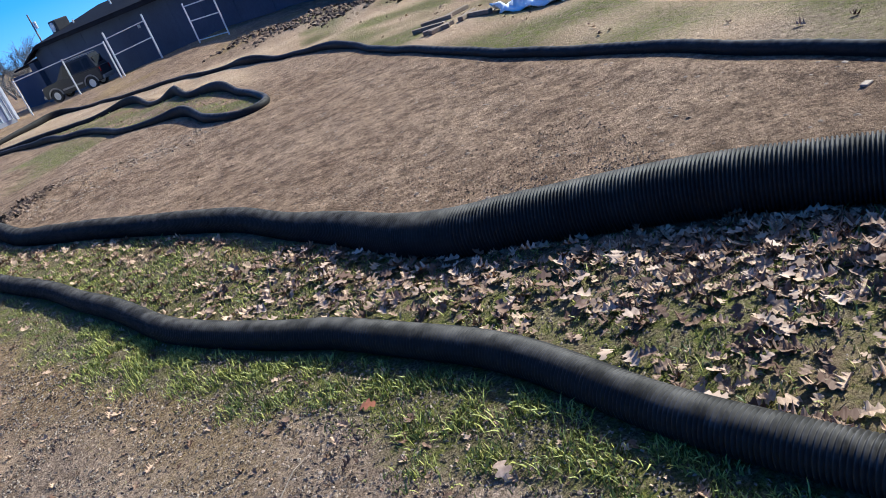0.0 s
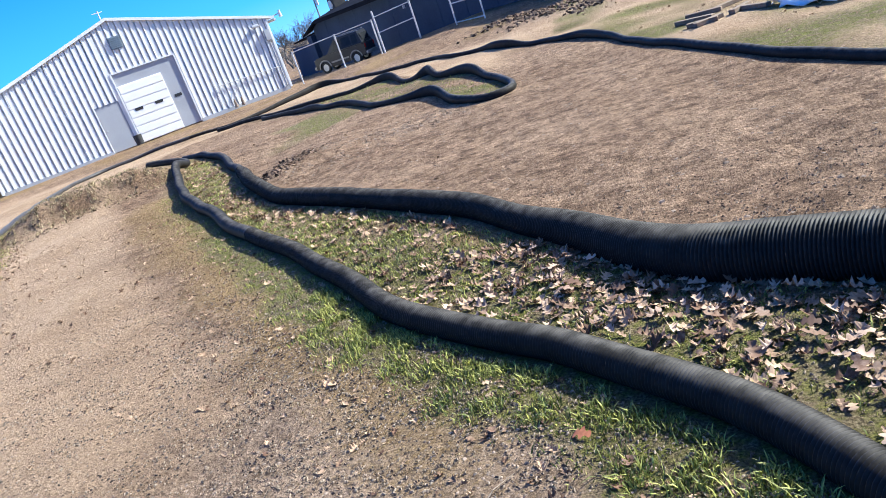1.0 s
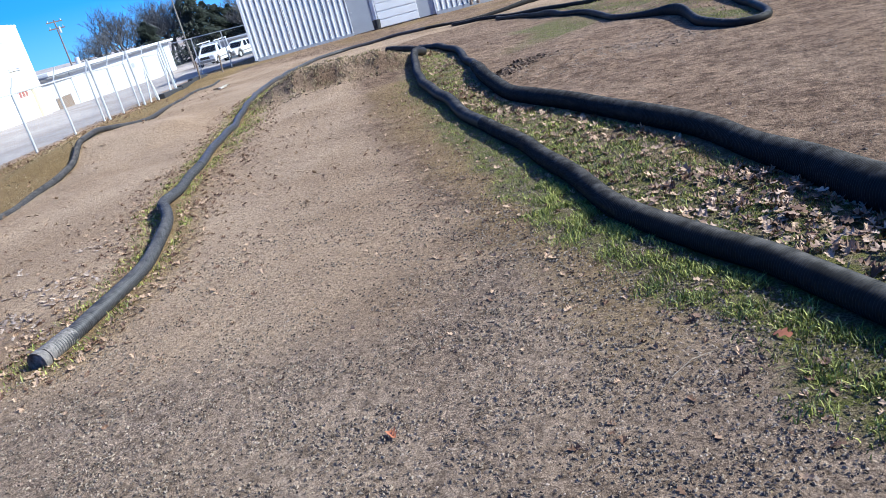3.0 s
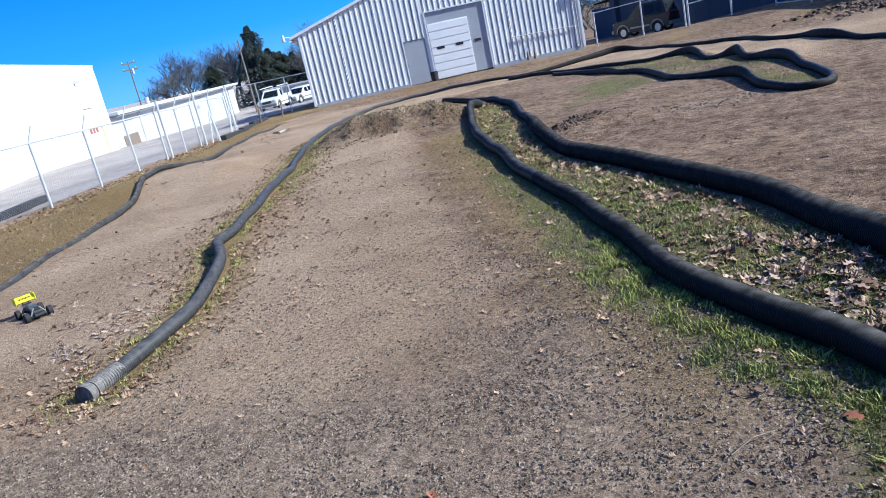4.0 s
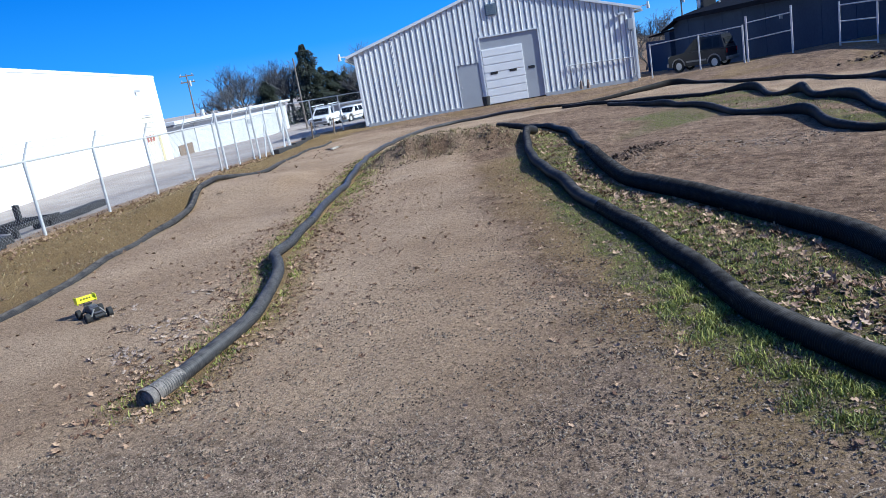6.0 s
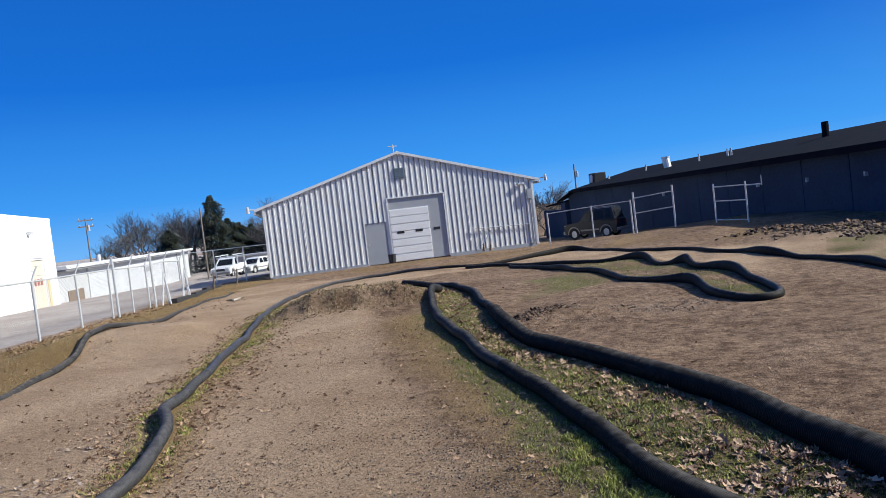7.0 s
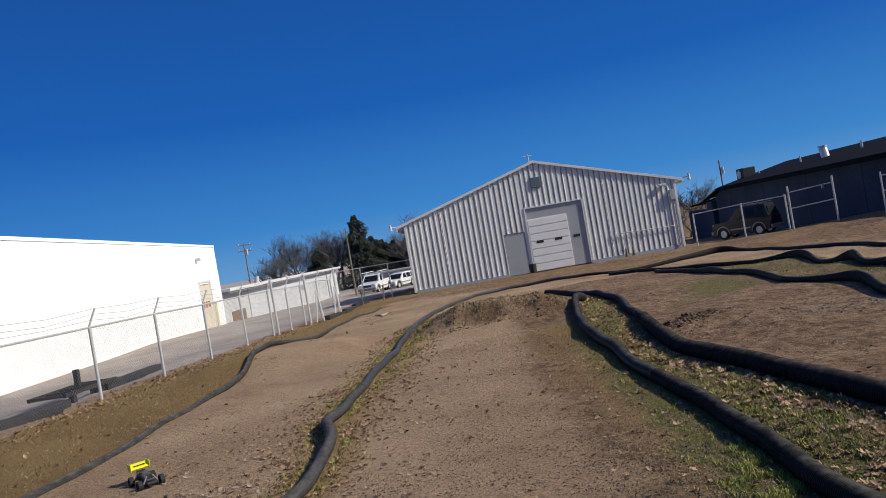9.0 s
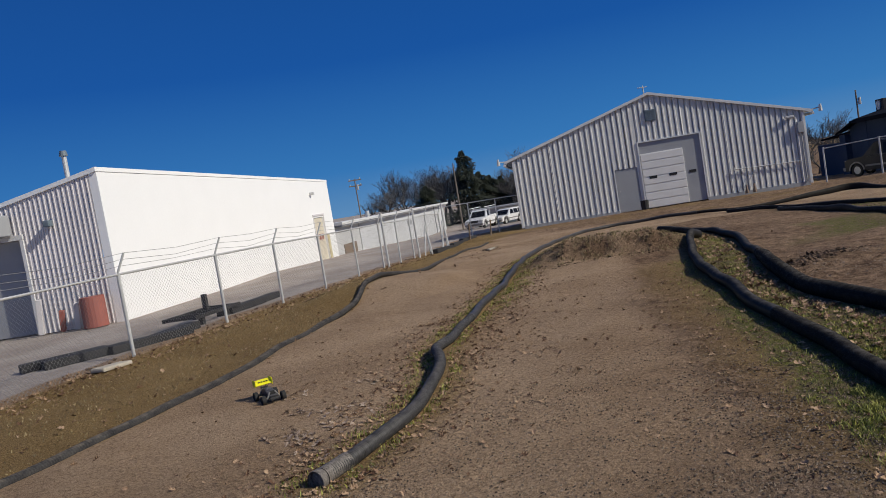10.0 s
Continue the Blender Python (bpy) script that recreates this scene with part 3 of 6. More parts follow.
def corrugated(name, points, radius, pitch, amp, seg, material, label, split, sink=0.8, filled_down=False):
    """A corrugated drain pipe: fine rings as far as the split (metres along it), coarse beyond."""
    thing = empty(name, Matrix.Identity(4), label, "drain pipe", "track edge pipes")
    fine = pipe_line(points, radius, pitch / 4, sink)
    n = min(len(fine), int(split / (pitch / 4)) // 4 * 4)
    if not np.isscalar(radius):
        radius = np.interp(np.arange(len(fine)) * pitch / 4, *zip(*radius))
    else:
        radius = np.full(len(fine), radius)
    tall = np.zeros(len(fine))
    if filled_down:
        # wall stretched down into the soil, so the humps are black to the ground
        low = ground_z(fine[:, 0], fine[:, 1]) - 0.03
        half = np.maximum((fine[:, 2] + radius - low) / 2, radius)
        fine[:, 2] += radius - half
        tall = half - radius
    if n > 8:
        tube("pipe_wall", fine[:n], radius[:n], [1, 1, 1 - amp, 1 - amp], seg, material, thing, tall=tall[:n])
    if n < len(fine) - 8:
        tube("far_pipe_wall", fine[max(0, n - 1)::4 if pitch > 0.03 else 6], radius[max(0, n - 1)::4 if pitch > 0.03 else 6], [1, 1 - amp * 0.8], max(8, seg - 4), material, thing, tall=tall[max(0, n - 1)::4 if pitch > 0.03 else 6])
    return thing, fine


near_pipe, near_line_pts = corrugated("drain_pipe", NEAR_PIPE, ((0, 0.093), (6, 0.09), (10, 0.084), (99, 0.083)), 0.018, 0.13, 20, PIPE, "black corrugated plastic drain pipe beside the green grass strip", 13.4, 0.76)
inner_pipe, _ = corrugated("drain_pipe", INNER_PIPE, ((0, 0.168), (8.3, 0.168), (10.6, 0.11), (18.2, 0.11), (18.7, 0.08), (99, 0.075)), 0.02, 0.1, 24, PIPE, "large black corrugated drain pipe between leafy lawn and infield", 18.8, 0.7)
lane_pipe, lane_pts = corrugated("drain_pipe", LANE_PIPE, 0.063, 0.022, 0.08, 16, PIPE_DUSTY, "dusty grey-black drain pipe with open worn end on dirt", 6.0)
far_pipe, _ = corrugated("drain_pipe", FAR_PIPE, 0.062, 0.05, 0.08, 14, PIPE, "long black drain pipe edging the far side of the track", 0.0, 0.72, True)
island_pipe, _ = corrugated("drain_pipe", ISLAND_PIPE, 0.066, 0.05, 0.08, 14, PIPE, "looped black drain pipe round the grassy island", 0.0, 0.72, True)
edge_pipe, _ = corrugated("drain_pipe", EDGE_PIPE, 0.06, 0.03, 0.05, 12, PIPE_BURIED, "half-buried muddy grey drain pipe along the dry grass verge", 12.0, 0.12)

# worn coupling on the open end of the lane pipe
e0, e1 = Vector(lane_pts[0]), Vector(lane_pts[70])
way = (e1 - e0).normalized()
collar = np.array([e0 + way * d for d in np.arange(0.0, 0.30, 0.006)])
tube("collar", collar, 0.068, [1.03, 1.03, 0.95, 0.95], 18, PIPE_WORN, lane_pipe, "worn grey-brown corrugated end piece", cap=False)
lip = np.array([e0 + way * d for d in (-0.075, -0.07, -0.055, -0.05, -0.012, -0.01, -0.02, -0.066, -0.068)])
tube("end_ring", lip, 0.075, [0.97, 1.0, 1.0, 0.98, 0.98, 0.86, 0.84, 0.84, 0.9], 20, PIPE_WORN, lane_pipe, "worn pale plastic end ring", cap=False)
# plug added to close the hollow, coloured pale for light bounced inside
plug = np.array([e0 + way * d for d in (-0.045, -0.03)])
tube("end_plug", plug, 0.061, [1, 1], 16, END_FILL, lane_pipe, "pale brown plug filling the pipe end")

# ---------------------------------------------------------------- white metal building with the gable end


def ribbed(s0, s1, low, top, y=0.0, rib=0.262, out=0.026, gap=0.085, turn=None):
    """A stretch of ribbed sheet between s0 and s1, from low to top(s), ribs standing towards -y, each beside a groove
    sunk to deepen its shade.
    """
    bm = bmesh.new()
    prof, s = [], math.floor(s0 / rib) * rib
    while s < s1 + rib:
        prof += [(s, 0.0), (s + 0.49 * rib, 0.0), (s + 0.51 * rib, -gap), (s + 0.69 * rib, -gap), (s + 0.71 * rib, out), (s + 0.92 * rib, out)]
        s += rib
    prof = [p for p in prof if s0 - 1e-6 <= p[0] <= s1 + 1e-6]
    prof = [(s0, 0.0)] + [p for p in prof if s0 + 0.004 < p[0] < s1 - 0.004] + [(s1, 0.0)]
    cols = [(bm.verts.new((s, y - o, low)), bm.verts.new((s, y - o, top(s)))) for s, o in prof]
    for (a, b), (c, d) in zip(cols, cols[1:]):
        bm.faces.new((a, c, d, b))
    if turn is not None:
        bmesh.ops.transform(bm, matrix=turn, verts=bm.verts)
    return bm


GABLE_W, EAVE, PEAK, DEEP = 13.4, 3.34, 5.3, 18.0
hall = empty("metal_building", pose(-24.1, 26.75, -0.17, 0, 0, 38.99), "white ribbed metal building with a gable end and overhead door", "building")


def gable(s):
    return EAVE + (PEAK - EAVE) * (1 - abs(s - GABLE_W / 2) / (GABLE_W / 2))


D0, D1, DH, K0, K1, KH = 5.95, 8.75, 3.13, 4.7, 5.75, 2.05
s = 0.0
while s < GABLE_W - 0.01:
    e = min(s + 0.9, GABLE_W)
    for a, b, low in ((s, min(e, K0), 0), (max(s, K0), min(e, K1), KH), (max(s, K1), min(e, D0), 0), (max(s, D0), min(e, D1), DH), (max(s, D1), e, 0)):
        if b - a > 0.02:
            part("siding_panel", ribbed(a, b, low, gable), SIDING, hall)
    s = e
bm = bmesh.new()
for x in (0.0, GABLE_W):
    f = [bm.verts.new(v) for v in ((x, 0.02, 0), (x, DEEP, 0), (x, DEEP, EAVE), (x, 0.02, EAVE))]
    bm.faces.new(f if x == 0 else f[::-1])
f = [bm.verts.new(v) for v in ((0, DEEP, 0), (GABLE_W, DEEP, 0), (GABLE_W, DEEP, EAVE), (GABLE_W / 2, DEEP, PEAK), (0, DEEP, EAVE))]
bm.faces.new(f)
part("rear_wall", bm, SIDING, hall)
for k in (-1, 1):
    mid, x1 = GABLE_W / 2, GABLE_W / 2 + k * (GABLE_W / 2 + 0.42)
    z1 = EAVE - 0.42 * (PEAK - EAVE) / (GABLE_W / 2)
    part("roof", prism([(mid, PEAK + 0.02), (x1, z1 + 0.02), (x1, z1 + 0.12), (mid, PEAK + 0.12)], -0.07, DEEP + 0.2), ROOF_PALE, hall)
    part("rake_trim", prism([(mid, PEAK - 0.01), (x1, z1 - 0.01), (x1, z1 + 0.10), (mid, PEAK + 0.10)], -0.11, -0.075), TRIM, hall, "pale edge trim of the roof")
    part("gutter", box(x1 - 0.06, x1 + 0.06, -0.09, DEEP, z1 - 0.12, z1, 0.02), TRIM, hall)
    c = 0.0 if k < 0 else GABLE_W
    part("corner_trim", box(c - 0.06, c + 0.06, -0.06, 0.08, 0, EAVE - 0.06, 0.01), TRIM, hall)
part("base_trim", box(0.07, K0 - 0.03, -0.045, 0.0, -0.1, 0.1), GREY_PANEL, hall)
part("base_trim", box(D1 + 0.03, GABLE_W - 0.07, -0.045, 0.0, -0.1, 0.1), GREY_PANEL, hall)
# recessed doorway: grey surround, pale overhead door in sections
part("doorway_surround", box(D0, D1, 0.03, 0.09, 0, DH), GREY_PANEL, hall, "grey painted door surround")
for a, b in ((D0 - 0.06, D0), (D1, D1 + 0.06)):
    part("door_jamb", box(a, b, -0.04, 0.09, 0, DH), TRIM, hall)
part("door_head", box(D0 - 0.06, D1 + 0.06, -0.04, 0.09, DH, DH + 0.06), TRIM, hall)
door = part("overhead_door", box(D0 + 0.02, D0 + 1.98, 0.0, 0.026, 0, 2.6), DOOR_WHITE, hall, "closed white sectional overhead door")
for i in range(7):
    part("door_section", box(D0 + 0.03, D0 + 1.97, -0.024, -0.002, 0.02 + i * 0.37, 0.345 + i * 0.37, 0.012), DOOR_WHITE, door)
for sx in (0.30, 1.22):
    part("door_window", box(D0 + sx, D0 + sx + 0.36, -0.034, -0.026, 1.38, 1.50, 0.01), DARK_GLASS, door, "small dark door window")
part("vent_slot", box(8.1, 8.42, 0.01, 0.027, 1.37, 1.5, 0.01), DARK_GLASS, hall, "small dark slot in the grey surround")
part("side_door", box(K0, K1, 0.02, 0.07, 0, KH, 0.01), GREY_PANEL, hall, "plain grey side door")
part("door_knob", rod((K0 + 0.12, 0.02, 1.0), (K0 + 0.12, -0.05, 1.0), 0.03), GALV, hall)
vent = part("gable_vent", box(6.42, 6.94, -0.06, 0.0, 4.08, 4.6, 0.01), VENT_GREY, hall, "blue-grey louvred gable vent")
for i in range(6):
    part("louvre", box(6.46, 6.90, -0.09, -0.062, 4.12 + i * 0.08, 4.17 + i * 0.08), VENT_GREY, vent)
part("ridge_fitting", rod((GABLE_W / 2 - 0.1, 0.4, PEAK + 0.1), (GABLE_W / 2 - 0.1, 0.4, PEAK + 0.5), 0.03), GALV, hall)
part("ridge_arm", rod((GABLE_W / 2 - 0.35, 0.4, PEAK + 0.42), (GABLE_W / 2 + 0.1, 0.4, PEAK + 0.42), 0.02), GALV, hall)
for sx, k in ((-0.5, -1), (GABLE_W + 0.55, 1)):
    lampb = rod((sx - k * 0.4, 0.1, EAVE - 0.05), (sx + k * 0.15, -0.1, EAVE + 0.02), 0.025)
    part("lamp_arm", lampb, GALV, hall)
    part("yard_lamp", rod((sx + k * 0.2, -0.1, EAVE - 0.16), (sx + k * 0.2, -0.1, EAVE + 0.16), 0.09, 10, 0.05), GALV, hall, "grey yard lamp head under the eave")
part("wall_lamp", box(12.6, 12.95, -0.2, -0.05, 3.08, 3.2, 0.03), GALV, hall)
part("meter_box", box(13.05, 13.33, -0.2, -0.04, 2.35, 2.85, 0.02), GREY_PANEL, hall, "grey electric box near the corner")
part("conduit", rod((13.2, -0.09, 0.1), (13.2, -0.09, 2.4), 0.035), GREY_PANEL, hall)
part("wall_pipe", rod((10.0, -0.1, 1.17), (13.2, -0.1, 1.07), 0.022), GALV, hall, "thin horizontal pipe along the siding")
for sx in (10.1, 10.55, 11.7):
    part("pipe_bracket", rod((sx, -0.1, 0.95), (sx, -0.1, 1.28), 0.02), GALV, hall)
part("pipe_brace", rod((10.4, -0.12, 0.25), (11.0, -0.12, 1.0), 0.02), GALV, hall)

bin_ob = part("bucket", rod((0, 0, 0), (0, 0, 0.42), 0.16, 14, 0.19), RAIL_BLACK, None)
bin_ob.matrix_world = hall.matrix_world @ Matrix.Translation((5.8, -0.5, 0.02))
tagged(bin_ob, "dark round bucket beside the overhead door", "bucket")
for sx in (10.45, 10.8):
    can = part("plant_tuft", rod((0, 0, 0), (0, 0, 0.4), 0.1, 7, 0.03), CLOD, None)
    can.matrix_world = hall.matrix_world @ Matrix.Translation((sx, -0.35, 0))
    tagged(can, "dark dried weed tuft against the white wall", "weed", "weeds by the wall")

# ---------------------------------------------------------------- white block building
block = empty("block_building", pose(-22.0, 6.8, -0.05, 0, 0, 132.1), "white painted block building with a ribbed end wall", "building")
BL, BH, BD = 27.0, 4.35, 11.0


def low_roof(y):
    return BH - 0.185 * y


part("long_wall", prism([(0, -0.3), (22.2, -0.8), (22.2, 2.1), (24.5, 2.1), (24.5, -0.8), (BL, -0.9), (BL, BH - 0.08), (0, BH - 0.08)], 0, 0.25), BLOCK_WHITE, block)
turn = Matrix.Rotation(-math.pi / 2, 4, "Z")
for a in np.arange(0.26, BD, 0.9):
    b = min(a + 0.9, BD)
    for p, q, low in ((a, min(b, 2.6), 0), (max(a, 2.6), min(b, 7.0), 2.75), (max(a, 7.0), b, 0)):
        if q - p > 0.02:
            part("end_panel", ribbed(-q, -p, low, lambda s: low_roof(-s) - 0.06, turn=turn, rib=0.15, out=0.02, gap=0.03), RIB_GREY, block)
part("end_opening", box(0.3, 0.4, 2.6, 7.0, 0, 2.75), GREY_PANEL, block, "dark grey closed bay in the end wall")
part("bay_jamb", box(-0.06, 0.5, 2.5, 2.6, 0, 2.75), TRIM, block)
part("bay_head", box(-0.06, 0.5, 2.5, 7.1, 2.76, 2.9), TRIM, block)
roofb = bmesh.new()
vs = [roofb.verts.new((x, y, low_roof(y) + d)) for d in (-0.06, 0.06) for x in (-0.06, BL + 0.05) for y in (-0.015, BD)]
for f in ((0, 1, 3, 2), (4, 6, 7, 5), (0, 2, 6, 4), (1, 5, 7, 3), (0, 4, 5, 1), (2, 3, 7, 6)):
    roofb.faces.new([vs[i] for i in f])
bmesh.ops.recalc_face_normals(roofb, faces=roofb.faces)
part("roof", roofb, BLOCK_WHITE, block, "thin white roof edge")
part("far_wall", box(BL - 0.25, BL, 0.26, BD, 0, 2.3), BLOCK_WHITE, block)
mdoor = part("man_door", box(22.22, 24.48, 0.06, 0.12, -0.8, 2.08, 0.01), DOOR_CREAM, block, "cream double personnel door with red notices")
part("door_frame", box(22.08, 22.19, -0.04, 0.1, -0.7, 2.2), RIB_GREY, block)
part("door_frame", box(24.51, 24.62, -0.04, 0.1, -0.7, 2.2), RIB_GREY, block)
for i in range(3):
    part("notice", box(22.55 + i * 0.6, 22.9 + i * 0.6, 0.045, 0.058, 0.75, 1.1), RED_PAINT, mdoor, "red notice plate")
part("door_head", box(22.08, 24.62, -0.05, -0.005, 2.2, 2.3), RIB_GREY, block)
part("wall_lamp", box(22.2, 22.5, -0.25, 0, 3.45, 3.6, 0.03), GALV, block)
part("door_edge_strip", box(24.75, 25.2, -0.05, -0.004, -0.6, 1.0), STRIP_YELLOW, block, "pale yellow strip beside the door")
part("flood_lamp", box(-0.28, -0.05, 1.5, 1.68, 2.98, 3.16, 0.03), VENT_GREY, block, "dark flood lamp on the end wall")
part("chimney", rod((0.6, 1.2, 4.0), (0.6, 1.2, 4.95), 0.07, 12), GALV, block, "thin metal flue")
part("chimney_cap", rod((0.6, 1.2, 4.95), (0.6, 1.2, 5.1), 0.12, 12, 0.09), VENT_GREY, block)
part("heater_box", box(-0.9, -0.08, 2.75, 3.4, 2.9, 3.5, 0.04), GREY_PANEL, block)
tank = part("red_drum", rod((0, 0, 0), (0, 0, 0.85), 0.33, 20), RED_PAINT, None, smooth=False)
tank.matrix_world = block.matrix_world @ Matrix.Translation((-0.5, 0.55, 0.02))
tagged(tank, "faded red round drum against the ribbed wall", "drum")
for yy, h in ((1.15, 0.75), (1.6, 0.6), (2.25, 1.0)):
    o = part("scrap_post", box(-0.07, 0.07, -0.07, 0.07, 0, h, 0.015), RIB_GREY if yy != 1.6 else RED_PAINT, None)
    o.matrix_world = block.matrix_world @ Matrix.Translation((-0.4, yy, 0.02)) @ pose(0, 0, 0, 6, -7, 20)
    tagged(o, "short leaning metal post by the ribbed wall", "post", "scrap by the wall")

# ---------------------------------------------------------------- long white shed beyond
shed = empty("storage_shed", pose(-43.84, 30.43, -1.12, 0, 0, 127.5) @ Matrix.Diagonal((1.2, 1.2, 1.2, 1)), "long low white storage shed with pale flat roof edge", "shed")
SL = 36.0
part("wall", box(-2.2, 2.78, 0.06, 0.2, -0.9, 1.92), ROOF_PALE, shed, "pale grey bay wall")
for a in np.arange(2.8, SL, 4.15):
    part("wall", box(a, min(a + 4.13, SL), 0, 0.2, -1.6, 1.93, 0.006), SHED_WHITE, shed)
part("end_wall", box(SL, SL + 0.2, 0, 0.8, -1.8, 1.8), SHED_WHITE, shed)
part("end_wall", box(-2.2, -2.05, 0.21, 0.8, -0.8, 1.92), SHED_WHITE, shed)
part("rear_wall", box(-2.04, SL - 0.01, 0.65, 0.8, -1.6, 1.92), SHED_WHITE, shed)
part("roof", box(-2.3, SL + 0.8, -0.5, 0.9, 2.02, 2.2, 0.02), TRIM, shed, "pale flat roof with fascia")
part("soffit", box(-2.25, SL + 0.6, -0.42, 0.85, 1.94, 2.015), GREY_PANEL, shed)
part("bay_door", box(-0.9, 1.7, 0.02, 0.055, -0.7, 0.85), TIMBER, shed, "low dull brown door")
part("sign", box(17.0, 18.6, -0.06, -0.005, 0.9, 1.25), GREY_PANEL, shed)
part("roof_vent", rod((7.0, 0.5, 2.15), (7.0, 0.5, 2.6), 0.15, 10), GALV, shed)
part("downpipe", rod((SL - 6, -0.06, -1), (SL - 6, -0.06, 1.9), 0.05), GREY_PANEL, shed)

# ---------------------------------------------------------------- long dark building
dark = empty("dark_building", pose(-17.2, 52.0, -0.5, 0, 0, -51.7) @ Matrix.Diagonal((1.12, 1.12, 1.12, 1)), "long low dark building in shade with shingle roof", "building")
DL, DE, DR = 50.0, 2.72, 3.55
for a in np.arange(0, DL, 2.3):
    part("wall_panel", box(a + 0.012, a + 2.288, 0, 0.2, -0.3, DE, 0.012), WALL_DARK, dark)
part("wall_back", box(0, DL, 0.21, 0.3, -0.3, DE), WALL_DARK, dark)
part("end_wall", box(-0.2, -0.01, 0.21, 4, -0.5, 1.95), WALL_DARK, dark)
part("corner_panel", box(-0.85, -0.01, -0.3, 0.2, -0.5, 1.98), WALL_DARK, dark)


def slab(corners, thick):
    bm = bmesh.new()
    lo = [bm.verts.new(c) for c in corners]
    hi = [bm.verts.new((c[0], c[1], c[2] + thick)) for c in corners]
    bm.faces.new(lo[::-1])
    bm.faces.new(hi)
    for i in range(len(lo)):
        bm.faces.new((lo[i], lo[(i + 1) % len(lo)], hi[(i + 1) % len(lo)], hi[i]))
    return bm


part("roof", slab([(2.0, -0.5, DE - 0.08), (DL, -0.5, DE - 0.08), (DL, 4.5, DR), (0.5, 4.5, DR)], 0.1), ROOF_DARK, dark)
part("hip_roof", slab([(-0.9, -0.5, 2.0), (2.0, -0.505, DE - 0.08), (0.495, 4.5, DR)], 0.1), ROOF_DARK, dark)
part("rear_roof", slab([(0.5, 4.51, DR), (DL, 4.51, DR), (DL, 10, DE - 0.1), (0.5, 10, DE - 0.1)], 0.1), ROOF_DARK, dark)
part("fascia", box(2.0, DL, -0.56, -0.505, DE - 0.2, DE - 0.06), ROOF_DARK, dark)
part("annexe_wall", box(-9.0, -0.25, 1.2, 1.4, -0.8, 1.5), WALL_DARK, dark)
part("annexe_roof", slab([(-13.0, 2.8, 1.75), (-0.3, 2.8, 2.45), (-0.3, 8.4, 2.6), (-13.0, 8.4, 1.9)], 0.1), ROOF_DARK, dark)
f = part("flue", rod((9.6, 2.2, DE), (9.3, 2.2, 3.72), 0.2, 12), GALV, dark, "wide galvanised roof flue")
part("flue_cap", rod((9.3, 2.2, 3.72), (9.3, 2.2, 3.8), 0.22, 12), GALV, f)
unit = part("roof_unit", box(1.3, 2.2, 1.0, 1.8, DE - 0.1, 3.62, 0.05), RAIL_BLACK, dark, "dark boxy roof ventilation unit")
part("fan_guard", rod((1.75, 0.95, 3.28), (1.75, 1.0, 3.28), 0.26, 18), GALV, unit, "pale round fan guard")
part("roof_vent", rod((3.1, 1.6, DE), (3.1, 1.6, 3.3), 0.05, 8), GALV, dark)
for sx in (6.5, 12.3, 14.8, 15.1):
    part("roof_vent", rod((sx, 2.4, DE), (sx, 2.4, 3.6), 0.05, 8), GALV, dark)
part("roof_vent", rod((20.6, 3, DE), (20.6, 3, 3.95), 0.13, 10), ROOF_DARK, dark)
for sx in (13.0, 20.5, 23.3, 26.0):
    part("wall_bracket", box(sx, sx + 0.07, -0.12, -0.01, 1.75, 1.9), GALV, dark)

# ---------------------------------------------------------------- chain-link fence with barbed wire


FENCE_WAY = np.array((-0.5, 0.866))


fence = empty("chain_link_fence", Matrix.Identity(4), "galvanised chain-link fence with angled barbed wire arms", "fence")
FH = 1.5
places = FENCE_POSTS
tops = []
for i, (x, y) in enumerate(places):
    z = gz(x, y)
    lean = Vector((random.uniform(-0.02, 0.02), random.uniform(-0.02, 0.02), FH))
    top = Vector((x, y, z)) + lean
    p = part("post", rod((x, y, z - 0.2), top, 0.032, 10), GALV, fence)
    arm = top + Vector((FENCE_WAY[1] * 0.12 + FENCE_WAY[0] * 0.10, -FENCE_WAY[0] * 0.12 + FENCE_WAY[1] * 0.10, 0.34))
    part("barb_arm", rod(top, arm, 0.02, 6), GALV, p)
    tops.append((top, arm))
for (a, a2), (b, b2) in zip(tops, tops[1:]):
    part("top_rail", rod(a - Vector((0, 0, 0.02)), b - Vector((0, 0, 0.02)), 0.022, 8), GALV, fence)
    for t in (0.35, 0.68, 1.0):
        p, q = a.lerp(a2, t), b.lerp(b2, t)
        m = p.lerp(q, 0.5) - Vector((0, 0, random.uniform(0.03, 0.09)))
        bm = rod(p, m, 0.004, 4)
        part("barbed_wire", rod(m, q, 0.004, 4, bm=bm), WIRE, fence)


